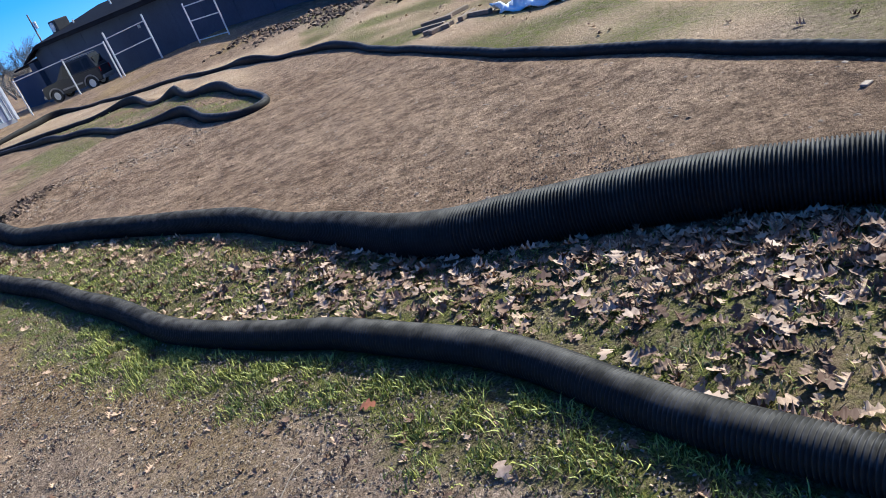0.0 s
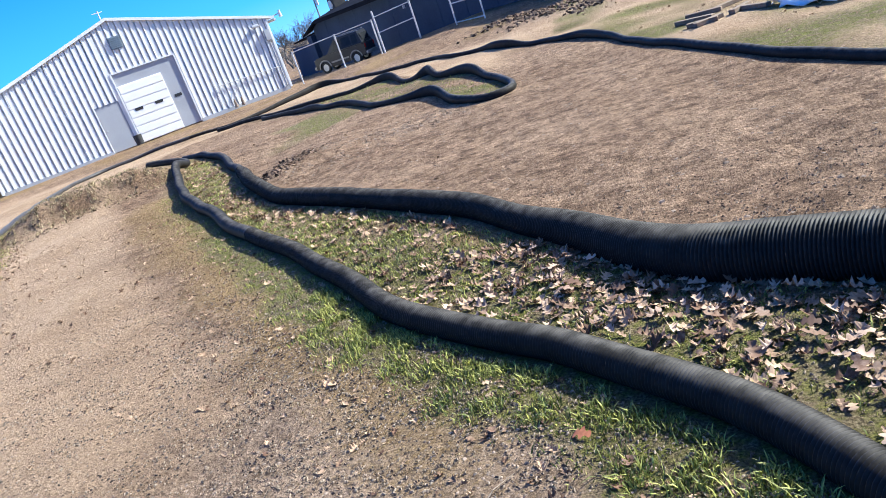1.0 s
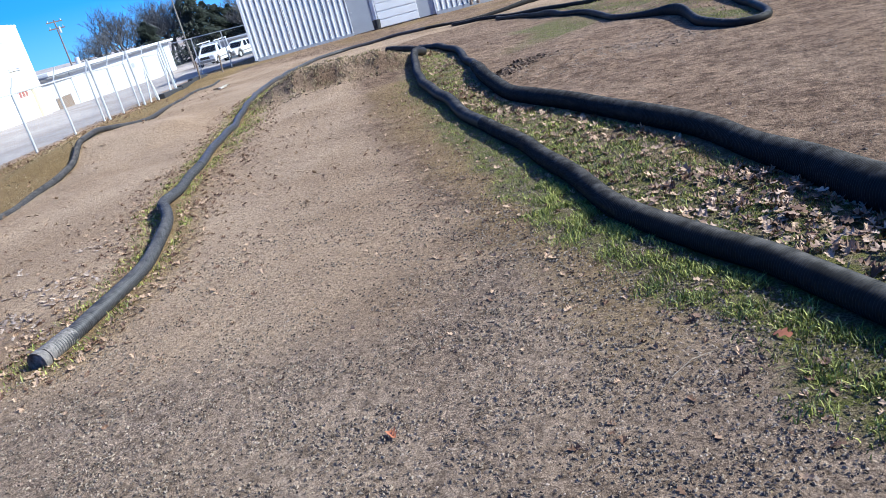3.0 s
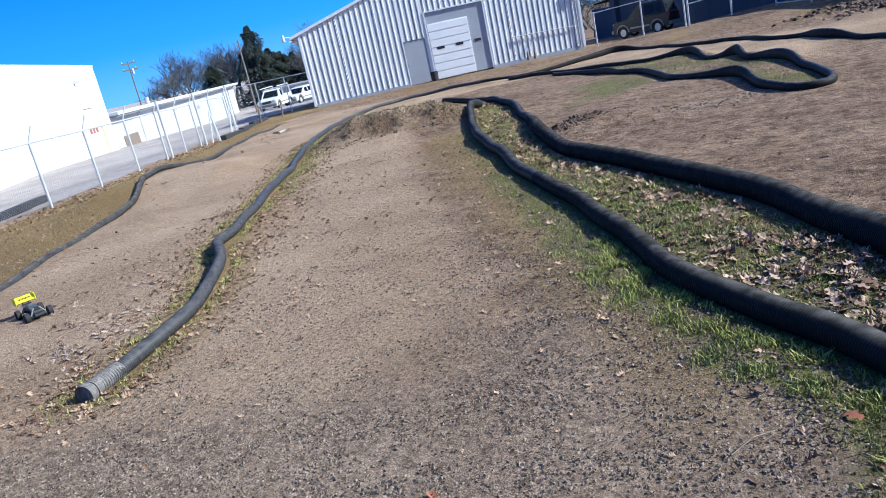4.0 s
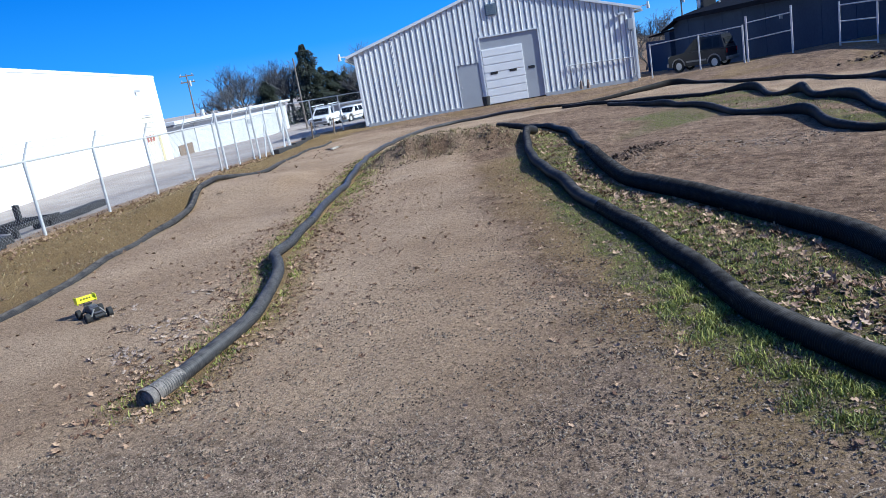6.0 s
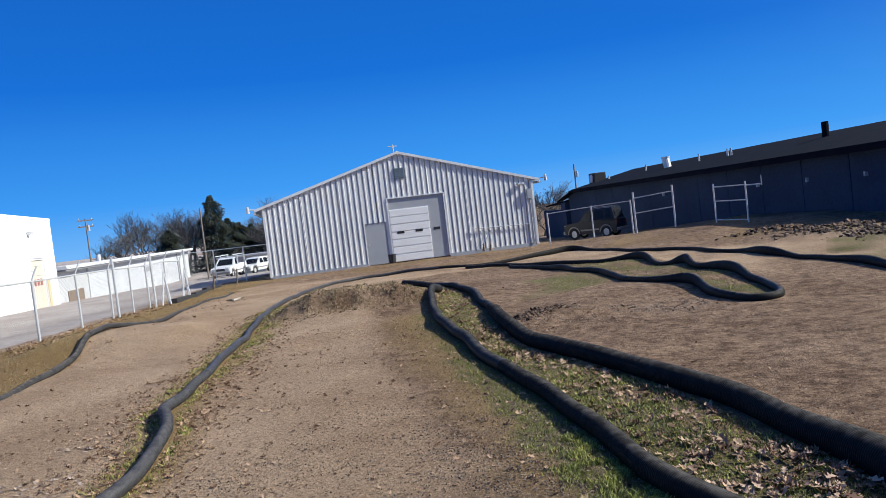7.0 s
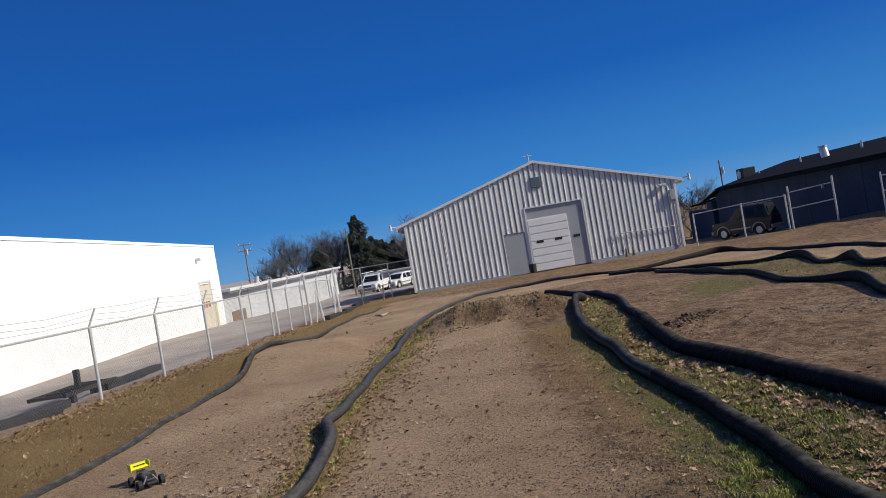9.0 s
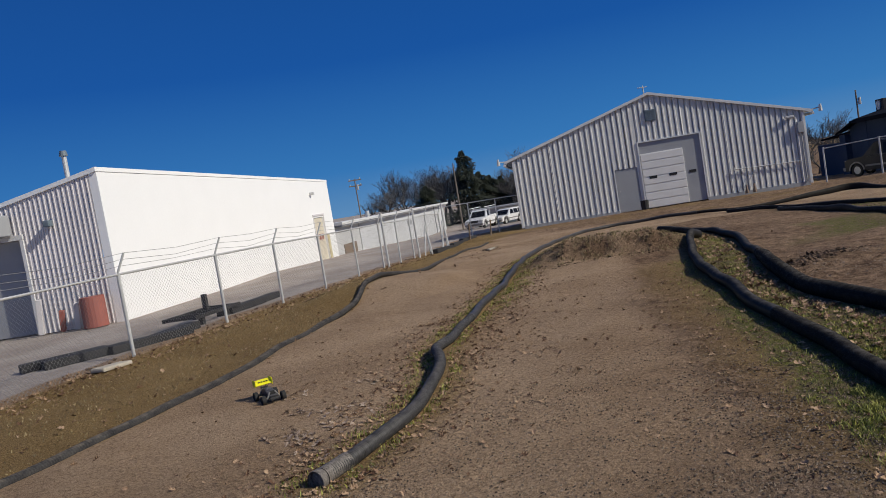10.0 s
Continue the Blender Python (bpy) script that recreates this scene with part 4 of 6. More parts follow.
def netting(a, b, ha, hb, cell=0.058, r=0.0018):
    """Crossing diagonal wires between two posts, given their feet and the height."""
    a, b = Vector(a), Vector(b)
    along, length = (b - a).normalized(), (b - a).length
    v, f = [], []
    side = along.cross(Vector((0, 0, 1)))

    def strand(s0, z0, s1, z1, off):
        p, q = a + along * s0 + Vector((0, 0, z0)) + side * off, a + along * s1 + Vector((0, 0, z1)) + side * off
        w = (q - p).normalized().cross(side) * r
        k = len(v)
        for e in (p, q):
            v.extend([e + w, e - w * 0.5 + side * r, e - w * 0.5 - side * r])
        f.extend([(k, k + 1, k + 4, k + 3), (k + 1, k + 2, k + 5, k + 4), (k + 2, k, k + 3, k + 5)])

    h = ha
    s = -h
    while s < length:
        for sign, off in ((1, 0.003), (-1, -0.003)):
            lo, hi = max(s, 0), min(s + h, length)
            if hi - lo > 0.02:
                z0, z1 = lo - s, hi - s
                strand(lo, z0 if sign > 0 else h - z0, hi, z1 if sign > 0 else h - z1, off)
        s += cell * 1.414
    return v, f


for (a, _), (b, _) in zip(tops, tops[1:]):
    v, f = netting((a.x, a.y, a.z - FH + 0.03), (b.x, b.y, b.z - FH + 0.03), FH - 0.06, FH - 0.06)
    mesh_ob("wire_netting", v, f, WIRE, fence)

# tall double posts and the leaning frames at the far end of the fence
frame_a = empty("fence_frame", Matrix.Identity(4), "tall galvanised gate posts with diagonal braces", "gate frame")
for x, y, h in ((-19.6, 14.62, 1.8), (-21.1, 17.3, 1.85), (-22.9, 20.45, 1.9)):
    part("post", rod((x, y, gz(x, y) - 0.2), (x, y, gz(x, y) + h), 0.04, 10), GALV, frame_a)
for x, y in ((-21.45, 18.1), (-22.5, 20.0)):
    z = gz(x, y)
    for dx, dy in ((0.22, -0.4), (-0.2, 0.34), (0.3, -0.1), (-0.02, 0.1)):
        part("brace", rod((x + dx, y + dy, z), (x, y, z + 1.15), 0.028, 8), GALV, frame_a)

# fence from the frames to the corner of the metal building
fence2 = empty("chain_link_fence", Matrix.Identity(4), "chain-link fence running to the white building corner", "fence")
pp = [(-29.5, 26.6), (-27.8, 26.9), (-26.1, 27.2), (-24.5, 27.4)]
for (x, y) in pp:
    part("post", rod((x, y, -0.5), (x, y, 1.5), 0.03, 8), GALV, fence2)
for (x, y), (x2, y2) in zip(pp, pp[1:]):
    part("top_rail", rod((x, y, 1.48), (x2, y2, 1.48), 0.02, 8), GALV, fence2)
    v, f = netting((x, y, -0.3), (x2, y2, -0.3), 1.78, 1.78, 0.09, 0.0018)
    mesh_ob("wire_netting", v, f, WIRE, fence2)

# ---------------------------------------------------------------- pipe-rail gates before the dark building
gate = empty("pipe_fence", Matrix.Identity(4), "galvanised pipe-rail fence with gate panels", "fence")


def rails(points, heights, post_h, r=0.035):
    prev = None
    for x, y in points:
        z = gz(x, y)
        part("post", rod((x, y, z - 0.2), (x, y, z + post_h), r, 10), GALV, gate)
        if prev:
            for h in heights:
                part("rail", rod((prev[0], prev[1], prev[2] + h), (x, y, z + h), 0.022, 8), GALV, gate)
        prev = (x, y, z)


rails([(-12.6, 34.0), (-10.3, 33.7), (-8.25, 32.9)], (1.5,), 1.55)
rails([(-8.08, 32.8), (-6.35, 32.7)], (1.58, 0.9), 1.85, 0.04)
rails([(-4.43, 30.9), (-3.11, 29.5)], (1.42, 0.85, 0.1), 1.55, 0.032)
part("rail", rod((-3.11, 29.5, gz(-3.11, 29.5) + 1.4), (-2.5, 28.9, gz(-2.5, 28.9) + 1.42), 0.022, 8), GALV, gate)
part("hanging_stub", rod((-2.5, 28.9, gz(-2.5, 28.9) + 1.38), (-2.5, 28.9, gz(-2.5, 28.9) + 1.75), 0.018, 8), GALV, gate)

# ---------------------------------------------------------------- low grey outbuilding behind the parked trucks
low = empty("outbuilding", pose(-56.8, 56.4, -2.3, 0, 0, 38), "low grey outbuilding with pale roof edge behind the trucks", "building")
part("wall", box(0, 14, 0, 0.2, -0.3, 2.35), GREY_PANEL, low)
part("roof", prism([(-0.2, 2.36), (14.2, 2.36), (14.2, 2.5), (-0.2, 2.5)], -0.3, 4.0), GREY_PANEL, low)
part("end_wall", box(-0.0, 0.2, 0.21, 3.8, -0.3, 2.35), GREY_PANEL, low)
for a in (2.2, 6.4):
    part("garage_door", box(a, a + 2.4, -0.04, -0.005, -0.2, 1.9, 0.01), VENT_GREY, low, "grey garage door")

# ---------------------------------------------------------------- vehicles


def wheel(parent, x, y, r, w, k, tyre=RUBBER, rim=RIM, name="wheel"):
    m = Matrix.Translation((x, y, r)) @ Matrix.Rotation(math.pi / 2, 4, "X")
    bm = bmesh.new()
    n, prof = 24, [(0.62, -0.5), (0.94, -0.5), (1.0, -0.36), (1.0, 0.36), (0.94, 0.5), (0.62, 0.5)]
    rings = [[bm.verts.new((r * q * math.cos(a), r * q * math.sin(a), w * h)) for a in np.linspace(0, 2 * math.pi, n, endpoint=False)] for q, h in prof]
    for a, b in zip(rings, rings[1:] + rings[:1]):
        for i in range(n):
            bm.faces.new((a[i], a[(i + 1) % n], b[(i + 1) % n], b[i]))
    bmesh.ops.transform(bm, matrix=m, verts=bm.verts)
    bmesh.ops.recalc_face_normals(bm, faces=bm.faces)
    ty = part(name, bm, tyre, parent, smooth=False)
    bm = bmesh.new()
    bmesh.ops.create_cone(bm, cap_ends=True, segments=20, radius1=r * 0.62, radius2=r * 0.62, depth=w * 0.7, matrix=m)
    for a in np.linspace(0, 2 * math.pi, 5, endpoint=False):
        bmesh.ops.create_cube(bm, size=1, matrix=m @ Matrix.Rotation(a, 4, "Z") @ Matrix.Translation((0, r * 0.34, 0)) @ Matrix.Diagonal((r * 0.12, r * 0.44, w * 0.86, 1)))
    part("rim", bm, rim, ty, "alloy wheel rim")
    return ty


def wagon(name, m, paint, trim, label, length=4.3, width=1.75, height=1.68, pickup=False):
    """A car with its nose towards -x, standing on z = 0."""
    car = empty(name, m, label, "car")
    h, L = height, length
    r = 0.36
    fx, rx = 0.82, L - 0.85
    arch = []
    for cx in (fx, rx):
        arch.append([(cx + (r + 0.09) * math.cos(a), 0.34 + (r + 0.09) * math.sin(a)) for a in np.linspace(math.pi, 0, 9)])
    low = [(0.05, 0.45), (0.08, 0.34)] + arch[0] + [(fx + 0.6, 0.3), (rx - 0.6, 0.3)] + arch[1] + [(L - 0.06, 0.36), (L, 0.55)]
    body = low + [(L - 0.02, h * 0.58), (1.32, h * 0.60), (0.25, h * 0.55), (0.06, h * 0.48)]
    bm = prism(body, -width / 2, width / 2)
    bmesh.ops.bevel(bm, geom=[e for e in bm.edges if abs(e.verts[0].co.y - e.verts[1].co.y) < 1e-6], offset=0.05, segments=2, affect="EDGES")
    shell = part("body", bm, paint, car)
    back = 2.55 if pickup else L - 0.12
    cab = [(1.25, h * 0.60), (1.95, h * 0.965), (2.2, h), (back - 0.25, h), (back, h * 0.60)]
    bm = bmesh.new()
    lo, hi = [], []
    for x, z in cab:
        inset = 0.02 + 0.16 * (z - h * 0.6) / (h * 0.4)
        lo.append(bm.verts.new((x, -width / 2 + inset, z)))
        hi.append(bm.verts.new((x, width / 2 - inset, z)))
    bm.faces.new(lo)
    bm.faces.new(hi[::-1])
    for i in range(len(lo)):
        k = (i + 1) % len(lo)
        bm.faces.new((lo[k], lo[i], hi[i], hi[k]))
    bmesh.ops.recalc_face_normals(bm, faces=bm.faces)
    cabin = part("cabin", bm, paint, car)
    if pickup:
        for y in (-width / 2 + 0.02, width / 2 - 0.08):
            part("bed_side", box(back + 0.02, L - 0.04, y, y + 0.06, h * 0.58, h * 0.66, 0.01), paint, car)
    spans = [(1.72, 2.42), (2.5, 3.25), (3.33, back - 0.3)] if not pickup else [(1.72, back - 0.2)]
    z0, z1 = h * 0.635, h * 0.93
    for k in (-1, 1):
        for a, b in spans:
            bm = bmesh.new()
            a1 = max(a, 1.95) + 0.02
            y0, y1 = (width / 2 - 0.02 - 0.16 * (z - h * 0.6) / (h * 0.4) + 0.012 for z in (z0, z1))
            f = [bm.verts.new(v) for v in ((a, k * y0, z0), (b, k * y0, z0), (b - 0.05, k * y1, z1), (a1, k * y1, z1))]
            bm.faces.new(f if k < 0 else f[::-1])
            bmesh.ops.solidify(bm, geom=bm.faces[:], thickness=0.01)
            part("side_window", bm, DARK_GLASS, cabin, "dark side window")
        for cx in (fx, rx):
            bm = bmesh.new()
            ring = [[bm.verts.new((cx + (r + d) * math.cos(a), k * (width / 2 + o), 0.36 + (r + d) * math.sin(a))) for a in np.linspace(math.pi, 0, 11)] for d, o in ((0.05, 0.035), (0.13, 0.035), (0.13, -0.02))]
            for p, q in zip(ring, ring[1:]):
                for i in range(10):
                    bm.faces.new((p[i], p[i + 1], q[i + 1], q[i]))
            part("wheel_arch", bm, trim, shell, "grey wheel arch flare")
            wheel(car, cx, k * (width / 2 - 0.11), r, 0.22, k)
        part("headlight", box(0.03, 0.12, k * 0.62 - 0.12, k * 0.62 + 0.12, h * 0.42, h * 0.52, 0.02), RIM, shell, "clear headlight")
        part("tail_light", box(L - 0.05, L + 0.02, k * 0.74 - 0.08, k * 0.74 + 0.08, h * 0.42, h * 0.56, 0.02), LAMP_RED, shell, "red tail light")
        part("side_moulding", box(fx + 0.55, rx - 0.55, k * (width / 2 + 0.01) - 0.015, k * (width / 2 + 0.01) + 0.015, 0.52, 0.62), trim, shell)
        if not pickup:
            part("roof_rail", rod((2.15, k * 0.55, h + 0.06), (back - 0.3, k * 0.55, h + 0.06), 0.02), trim, cabin)
    bm = bmesh.new()
    a, b = (1.33, h * 0.64), (1.9, h * 0.93)
    f = [bm.verts.new(v) for v in ((a[0] - 0.02, -0.72, a[1]), (a[0] - 0.02, 0.72, a[1]), (b[0] - 0.02, 0.62, b[1]), (b[0] - 0.02, -0.62, b[1]))]
    bm.faces.new(f[::-1])
    bmesh.ops.solidify(bm, geom=bm.faces[:], thickness=0.01)
    part("windscreen", bm, DARK_GLASS, cabin, "dark sloping windscreen")
    part("rear_window", box(back - 0.13, back - 0.04, -0.6, 0.6, h * 0.68, h * 0.9), DARK_GLASS, cabin, "dark rear window")
    part("front_bumper", box(-0.08, 0.1, -width / 2 + 0.03, width / 2 - 0.03, 0.38, 0.58, 0.04), trim, shell)
    part("rear_bumper", box(L - 0.06, L + 0.1, -width / 2 + 0.03, width / 2 - 0.03, 0.38, 0.58, 0.04), trim, shell)
    part("grille", box(0.0, 0.06, -0.42, 0.42, h * 0.38, h * 0.5, 0.01), BLACK, shell)
    return car


wagon("parked_suv", pose(-13.15, 38.88, gz(-11.75, 38.05) - 0.02, 0, 0, -8) @ Matrix.Diagonal((0.73, 0.8, 0.84, 1)), CAR_DARK, CAR_TRIM, "dark blue-black boxy four-wheel-drive parked behind the pipe fence", 4.2, 1.75, 1.86)
pickup = wagon("parked_pickup", pose(-48.3, 47.8, gz(-49.5, 49.5) - 0.02, 0, 0, 115), CAR_WHITE, CAR_TRIM, "white pickup truck parked beside the tall evergreen", 4.9, 1.8, 1.75, True)
for k in (-0.78, 0.78):
    for x in (2.75, 4.75):
        part("rack_post", rod((x, k, 1.0), (x, k, 1.98), 0.035), CAR_WHITE, pickup)
    part("rack_rail", rod((1.4, k, 1.98), (4.85, k, 1.98), 0.035), CAR_WHITE, pickup, "white ladder rack rail")
wagon("parked_car", pose(-49.6, 52.0, gz(-50.5, 53.5) - 0.02, 0, 0, 100), CAR_WHITE, CAR_TRIM, "white estate car parked beyond the fence", 4.3, 1.75, 1.5)

# ---------------------------------------------------------------- radio-controlled buggy with a yellow wing
BUGGY = (-7.75, 3.36)
buggy = empty("toy_buggy", pose(*BUGGY, gz(*BUGGY), 0, 0, -12) @ Matrix.Diagonal((0.88, 0.88, 0.88, 1)), "small radio-controlled off-road buggy with a bright yellow rear wing", "toy car")
part("chassis", box(-0.19, 0.19, -0.055, 0.055, 0.05, 0.075, 0.01), BLACK, buggy)
bm = prism([(-0.20, 0.075), (0.19, 0.075), (0.21, 0.09), (0.10, 0.115), (0.04, 0.155), (-0.05, 0.16), (-0.16, 0.12)], -0.05, 0.05)
bmesh.ops.bevel(bm, geom=bm.edges[:], offset=0.008, segments=2, affect="EDGES")
part("body_shell", bm, SHELL, buggy, "dark blue-grey moulded body shell")
for x in (-0.155, 0.165):
    for k in (-1, 1):
        wheel(buggy, x, k * 0.125, 0.056, 0.05, k, RUBBER, RAIL_BLACK)
        part("wishbone", rod((x, k * 0.03, 0.06), (x, k * 0.11, 0.055), 0.008, 6), BLACK, buggy)
        part("shock", rod((x * 0.95, k * 0.03, 0.14), (x, k * 0.08, 0.06), 0.009, 8), CAR_TRIM, buggy)
part("shock_tower", box(-0.16, -0.15, -0.05, 0.05, 0.08, 0.16), BLACK, buggy)
part("shock_tower", box(0.15, 0.16, -0.04, 0.04, 0.08, 0.15), BLACK, buggy)
bm = prism([(-0.255, 0.228), (-0.20, 0.212), (-0.15, 0.178), (-0.145, 0.184), (-0.197, 0.219), (-0.25, 0.236)], -0.105, 0.105)
wing = part("wing", bm, YELLOW, buggy, "bright yellow rear wing")
for k in (-1, 1):
    part("end_plate", box(-0.27, -0.14, k * 0.108 - 0.003, k * 0.108 + 0.003, 0.165, 0.25), YELLOW, wing)
for i in range(4):
    part("wing_lettering", box(-0.205, -0.165, -0.06 + i * 0.034, -0.042 + i * 0.034, 0.213, 0.22), BLACK, wing)
for k in (-1, 1):
    part("wing_stay", rod((-0.17, k * 0.03, 0.12), (-0.21, k * 0.03, 0.195), 0.006, 6), BLACK, buggy)
part("front_bumper", box(0.21, 0.245, -0.06, 0.06, 0.05, 0.07, 0.005), BLACK, buggy)

# ---------------------------------------------------------------- trees and poles


def limbs(seed, height, spread, levels=6, r0=0.26):
    """Bare tree: tapered limbs as many-sided tubes in one mesh."""
    rnd = random.Random(seed)
    v, f = [], []

    def seg(a, b, ra, rb, n):
        d = (b - a).normalized()
        s = d.orthogonal().normalized()
        t = d.cross(s)
        k = len(v)
        for p, r in ((a, ra), (b, rb)):
            for i in range(n):
                w = 2 * math.pi * i / n
                v.append(p + s * math.cos(w) * r + t * math.sin(w) * r)
        for i in range(n):
            f.append((k + i, k + (i + 1) % n, k + n + (i + 1) % n, k + n + i))

    def grow(a, way, length, r, level):
        parts = 3 if level < 3 else 2
        p, d = a, way
        for i in range(parts):
            d = (d + Vector((rnd.gauss(0, 0.13), rnd.gauss(0, 0.13), rnd.gauss(0.03, 0.08)))).normalized()
            q = p + d * length / parts
            seg(p, q, r * (1 - 0.25 * i / parts), r * (1 - 0.25 * (i + 1) / parts), 7 if level == 0 else 5 if level < 2 else 3)
            p = q
            if level > 0 and level < levels and i < parts - 1 and rnd.random() < 0.8:
                side = Vector((rnd.gauss(0, 1), rnd.gauss(0, 1), rnd.uniform(0, 0.8))).normalized()
                grow(p, (d * 0.6 + side * 0.8 * spread).normalized(), length * 0.6, r * 0.45, level + 1)
        if level < levels:
            for _ in range(rnd.choice((2, 3, 3)) if level < 3 else 2):
                side = Vector((rnd.gauss(0, 1), rnd.gauss(0, 1), rnd.uniform(-0.1, 0.7))).normalized()
                grow(p, (d + side * spread).normalized(), length * rnd.uniform(0.62, 0.82), r * 0.62, level + 1)

    grow(Vector((0, 0, -0.3)), Vector((0, 0, 1)), height * 0.3, r0, 0)
    return v, f


def bare_tree(seed, height, spread, label):
    tree = empty("bare_tree", Matrix.Identity(4), label, "tree", "bare trees")
    v, f = limbs(seed, height, spread)
    cut = [k for k in range(len(f)) if max(f[k]) < 42]
    mesh_ob("trunk", v[:42], [f[k] for k in cut], BARK, tree)
    rest = [tuple(i - 42 for i in q) for q in f if min(q) >= 42]
    mesh_ob("crown", v[42:], rest, BARK, tree)
    return tree


def at_bearing(deg, dist):
    a = radians(deg)
    return -0.4 - math.sin(a) * dist, -0.35 + math.cos(a) * dist


oak = bare_tree(5, 10.6, 0.85, "leafless grey branching tree behind the white shed")
oak.matrix_world = pose(*at_bearing(49.3, 112), -2.2, 0, 0, 40)
ash = bare_tree(8, 10.2, 0.95, "leafless spreading grey tree behind the shed roof")
ash.matrix_world = pose(*at_bearing(47.4, 118), -2.2, 0, 0, 170)
for src, deg, dist, size, turn in ((oak, 50.4, 122, 0.9, 200), (ash, 46.4, 108, 0.95, 80), (ash, 48.4, 106, 0.85, 300), (oak, 51.3, 128, 0.75, 20), (oak, 47.0, 125, 1.0, 260), (ash, 45.4, 118, 0.9, 10), (oak, 39.3, 95, 1.0, 10), (ash, 37.6, 100, 1.05, 240), (oak, 36.2, 96, 0.98, 300),
                                   (ash, 19.3, 105, 0.75, 30), (oak, 18.3, 112, 0.78, 120), (ash, 17.3, 118, 0.74, 210), (oak, 20.4, 118, 0.74, 330), (ash, 21.2, 84, 0.5, 15), (oak, 20.0, 80, 0.46, 115), (ash, 18.9, 82, 0.5, 215), (oak, 17.8, 79, 0.45, 300), (ash, 16.8, 83, 0.5, 160), (oak, 15.8, 81, 0.45, 60), (oak, 52.0, 130, 0.62, 100), (ash, 41.0, 102, 0.8, 120),
                                   (oak, 2.5, 62, 0.62, 60), (ash, -0.5, 66, 0.6, 10),
                                   (ash, 50.9, 108, 0.8, 140), (oak, 49.8, 130, 1.0, 75), (ash, 48.9, 124, 0.95, 230), (oak, 48.0, 132, 1.05, 330), (ash, 46.9, 116, 0.85, 190), (oak, 46.0, 128, 1.05, 50), (oak, 45.0, 126, 0.9, 150), (oak, 18.8, 124, 0.55, 250), (ash, 17.9, 108, 0.45, 90), (oak, 16.6, 116, 0.5, 190), (ash, 38.5, 104, 1.0, 33), (oak, 36.9, 108, 1.0, 144), (ash, 40.2, 99, 0.9, 280), (oak, 35.4, 104, 0.95, 200), (ash, 42.1, 116, 0.95, 20)):
    t = copy_thing(src, pose(*at_bearing(deg, dist), -2.2, 0, 0, turn))
    size *= 1.0 if deg > 44 else 0.92
    t.scale = (size * 1.08, size * 1.08, size)


def evergreen(seed, height, width, label):
    tree = empty("evergreen_tree", Matrix.Identity(4), label, "tree", "evergreens")
    rnd = random.Random(seed)
    part("trunk", rod((0, 0, -0.3), (0, 0, height * 0.95), 0.18, 8, 0.03), BARK, tree)
    v, f = [], []
    for _ in range(4200):
        h = rnd.random() ** 0.8
        a = rnd.uniform(0, 6.283)
        ragged = 0.78 + 0.22 * math.sin(h * 23 + 2.0 * math.sin(a)) + 0.16 * math.sin(3 * a + h * 11 + seed)
        out = width * (0.12 + 0.88 * (1 - h) ** 0.7) * ragged * math.sqrt(rnd.uniform(0.12, 1)) * (0.5 if h > 0.93 else 1.0)
        p = Vector((out * math.cos(a), out * math.sin(a), 0.35 + h * (height - 0.35) - 0.12 * out + rnd.gauss(0, 0.05)))
        d = Vector((math.cos(a), math.sin(a), rnd.uniform(-0.5, 0.2))).normalized()
        s = d.cross(Vector((0, 0, 1))).normalized()
        z = rnd.uniform(0.22, 0.5) * (1.15 - h * 0.5)
        k = len(v)
        v += [p - d * z * 0.5, p + s * z * 0.45, p + d * z, p - s * z * 0.45, p + Vector((0, 0, z * 0.35))]
        f += [(k, k + 1, k + 4), (k + 1, k + 2, k + 4), (k + 2, k + 3, k + 4), (k + 3, k, k + 4)]
    mesh_ob("crown", v, f, NEEDLE, tree)
    return tree


fir = evergreen(3, 10.6, 3.9, "tall dark evergreen beside the utility pole")
fir.matrix_world = pose(*at_bearing(44.9, 108), -2.2)
for deg, dist, size in ((43.9, 110, 0.80), (43.1, 111, 0.72), (48.1, 104, 0.70), (42.2, 112, 0.68), (41.2, 110, 0.68), (40.2, 108, 0.64)):
    t = copy_thing(fir, pose(*at_bearing(deg, dist), -2.2, 0, 0, deg * 50))
    t.scale = (size * 1.2, size * 1.2, size * 0.86)


def pole(deg, dist, top, label, bars, can=True):
    x, y = at_bearing(deg, dist)
    p = empty("utility_pole", pose(x, y, -2.2, 0, 0, deg), label, "utility pole", "utility poles")
    part("mast", rod((0, 0, -0.2), (0, 0, top + 2.2), 0.1, 10, 0.065), POLE_WOOD, p)
    for z in bars:
        part("crossarm", box(-0.75, 0.75, -0.06, 0.06, top + 2.2 - z, top + 2.32 - z), POLE_WOOD, p)
        for k in (-0.6, 0.6):
            part("insulator", rod((k, 0, top + 2.32 - z), (k, 0, top + 2.5 - z), 0.05, 6), GALV, p)
    if can:
        part("transformer", rod((0.22, 0, top + 0.9), (0.22, 0, top + 1.5), 0.13, 10), GALV, p)


pole(53.4, 85, 1.86 + 85 * 0.0455 + 0.2, "wooden utility pole with two crossarms beyond the shed", (0.25, 0.9))
pole(45.7, 78, 1.86 + 78 * 0.0465, "plain pale wooden utility pole in front of evergreens", (), False)
pole(17.15, 75, 1.86 + 75 * 0.047, "weathered utility pole behind the parked four-wheel-drive", ())

# ---------------------------------------------------------------- debris round the track
tarp_v, tarp_f = [], []
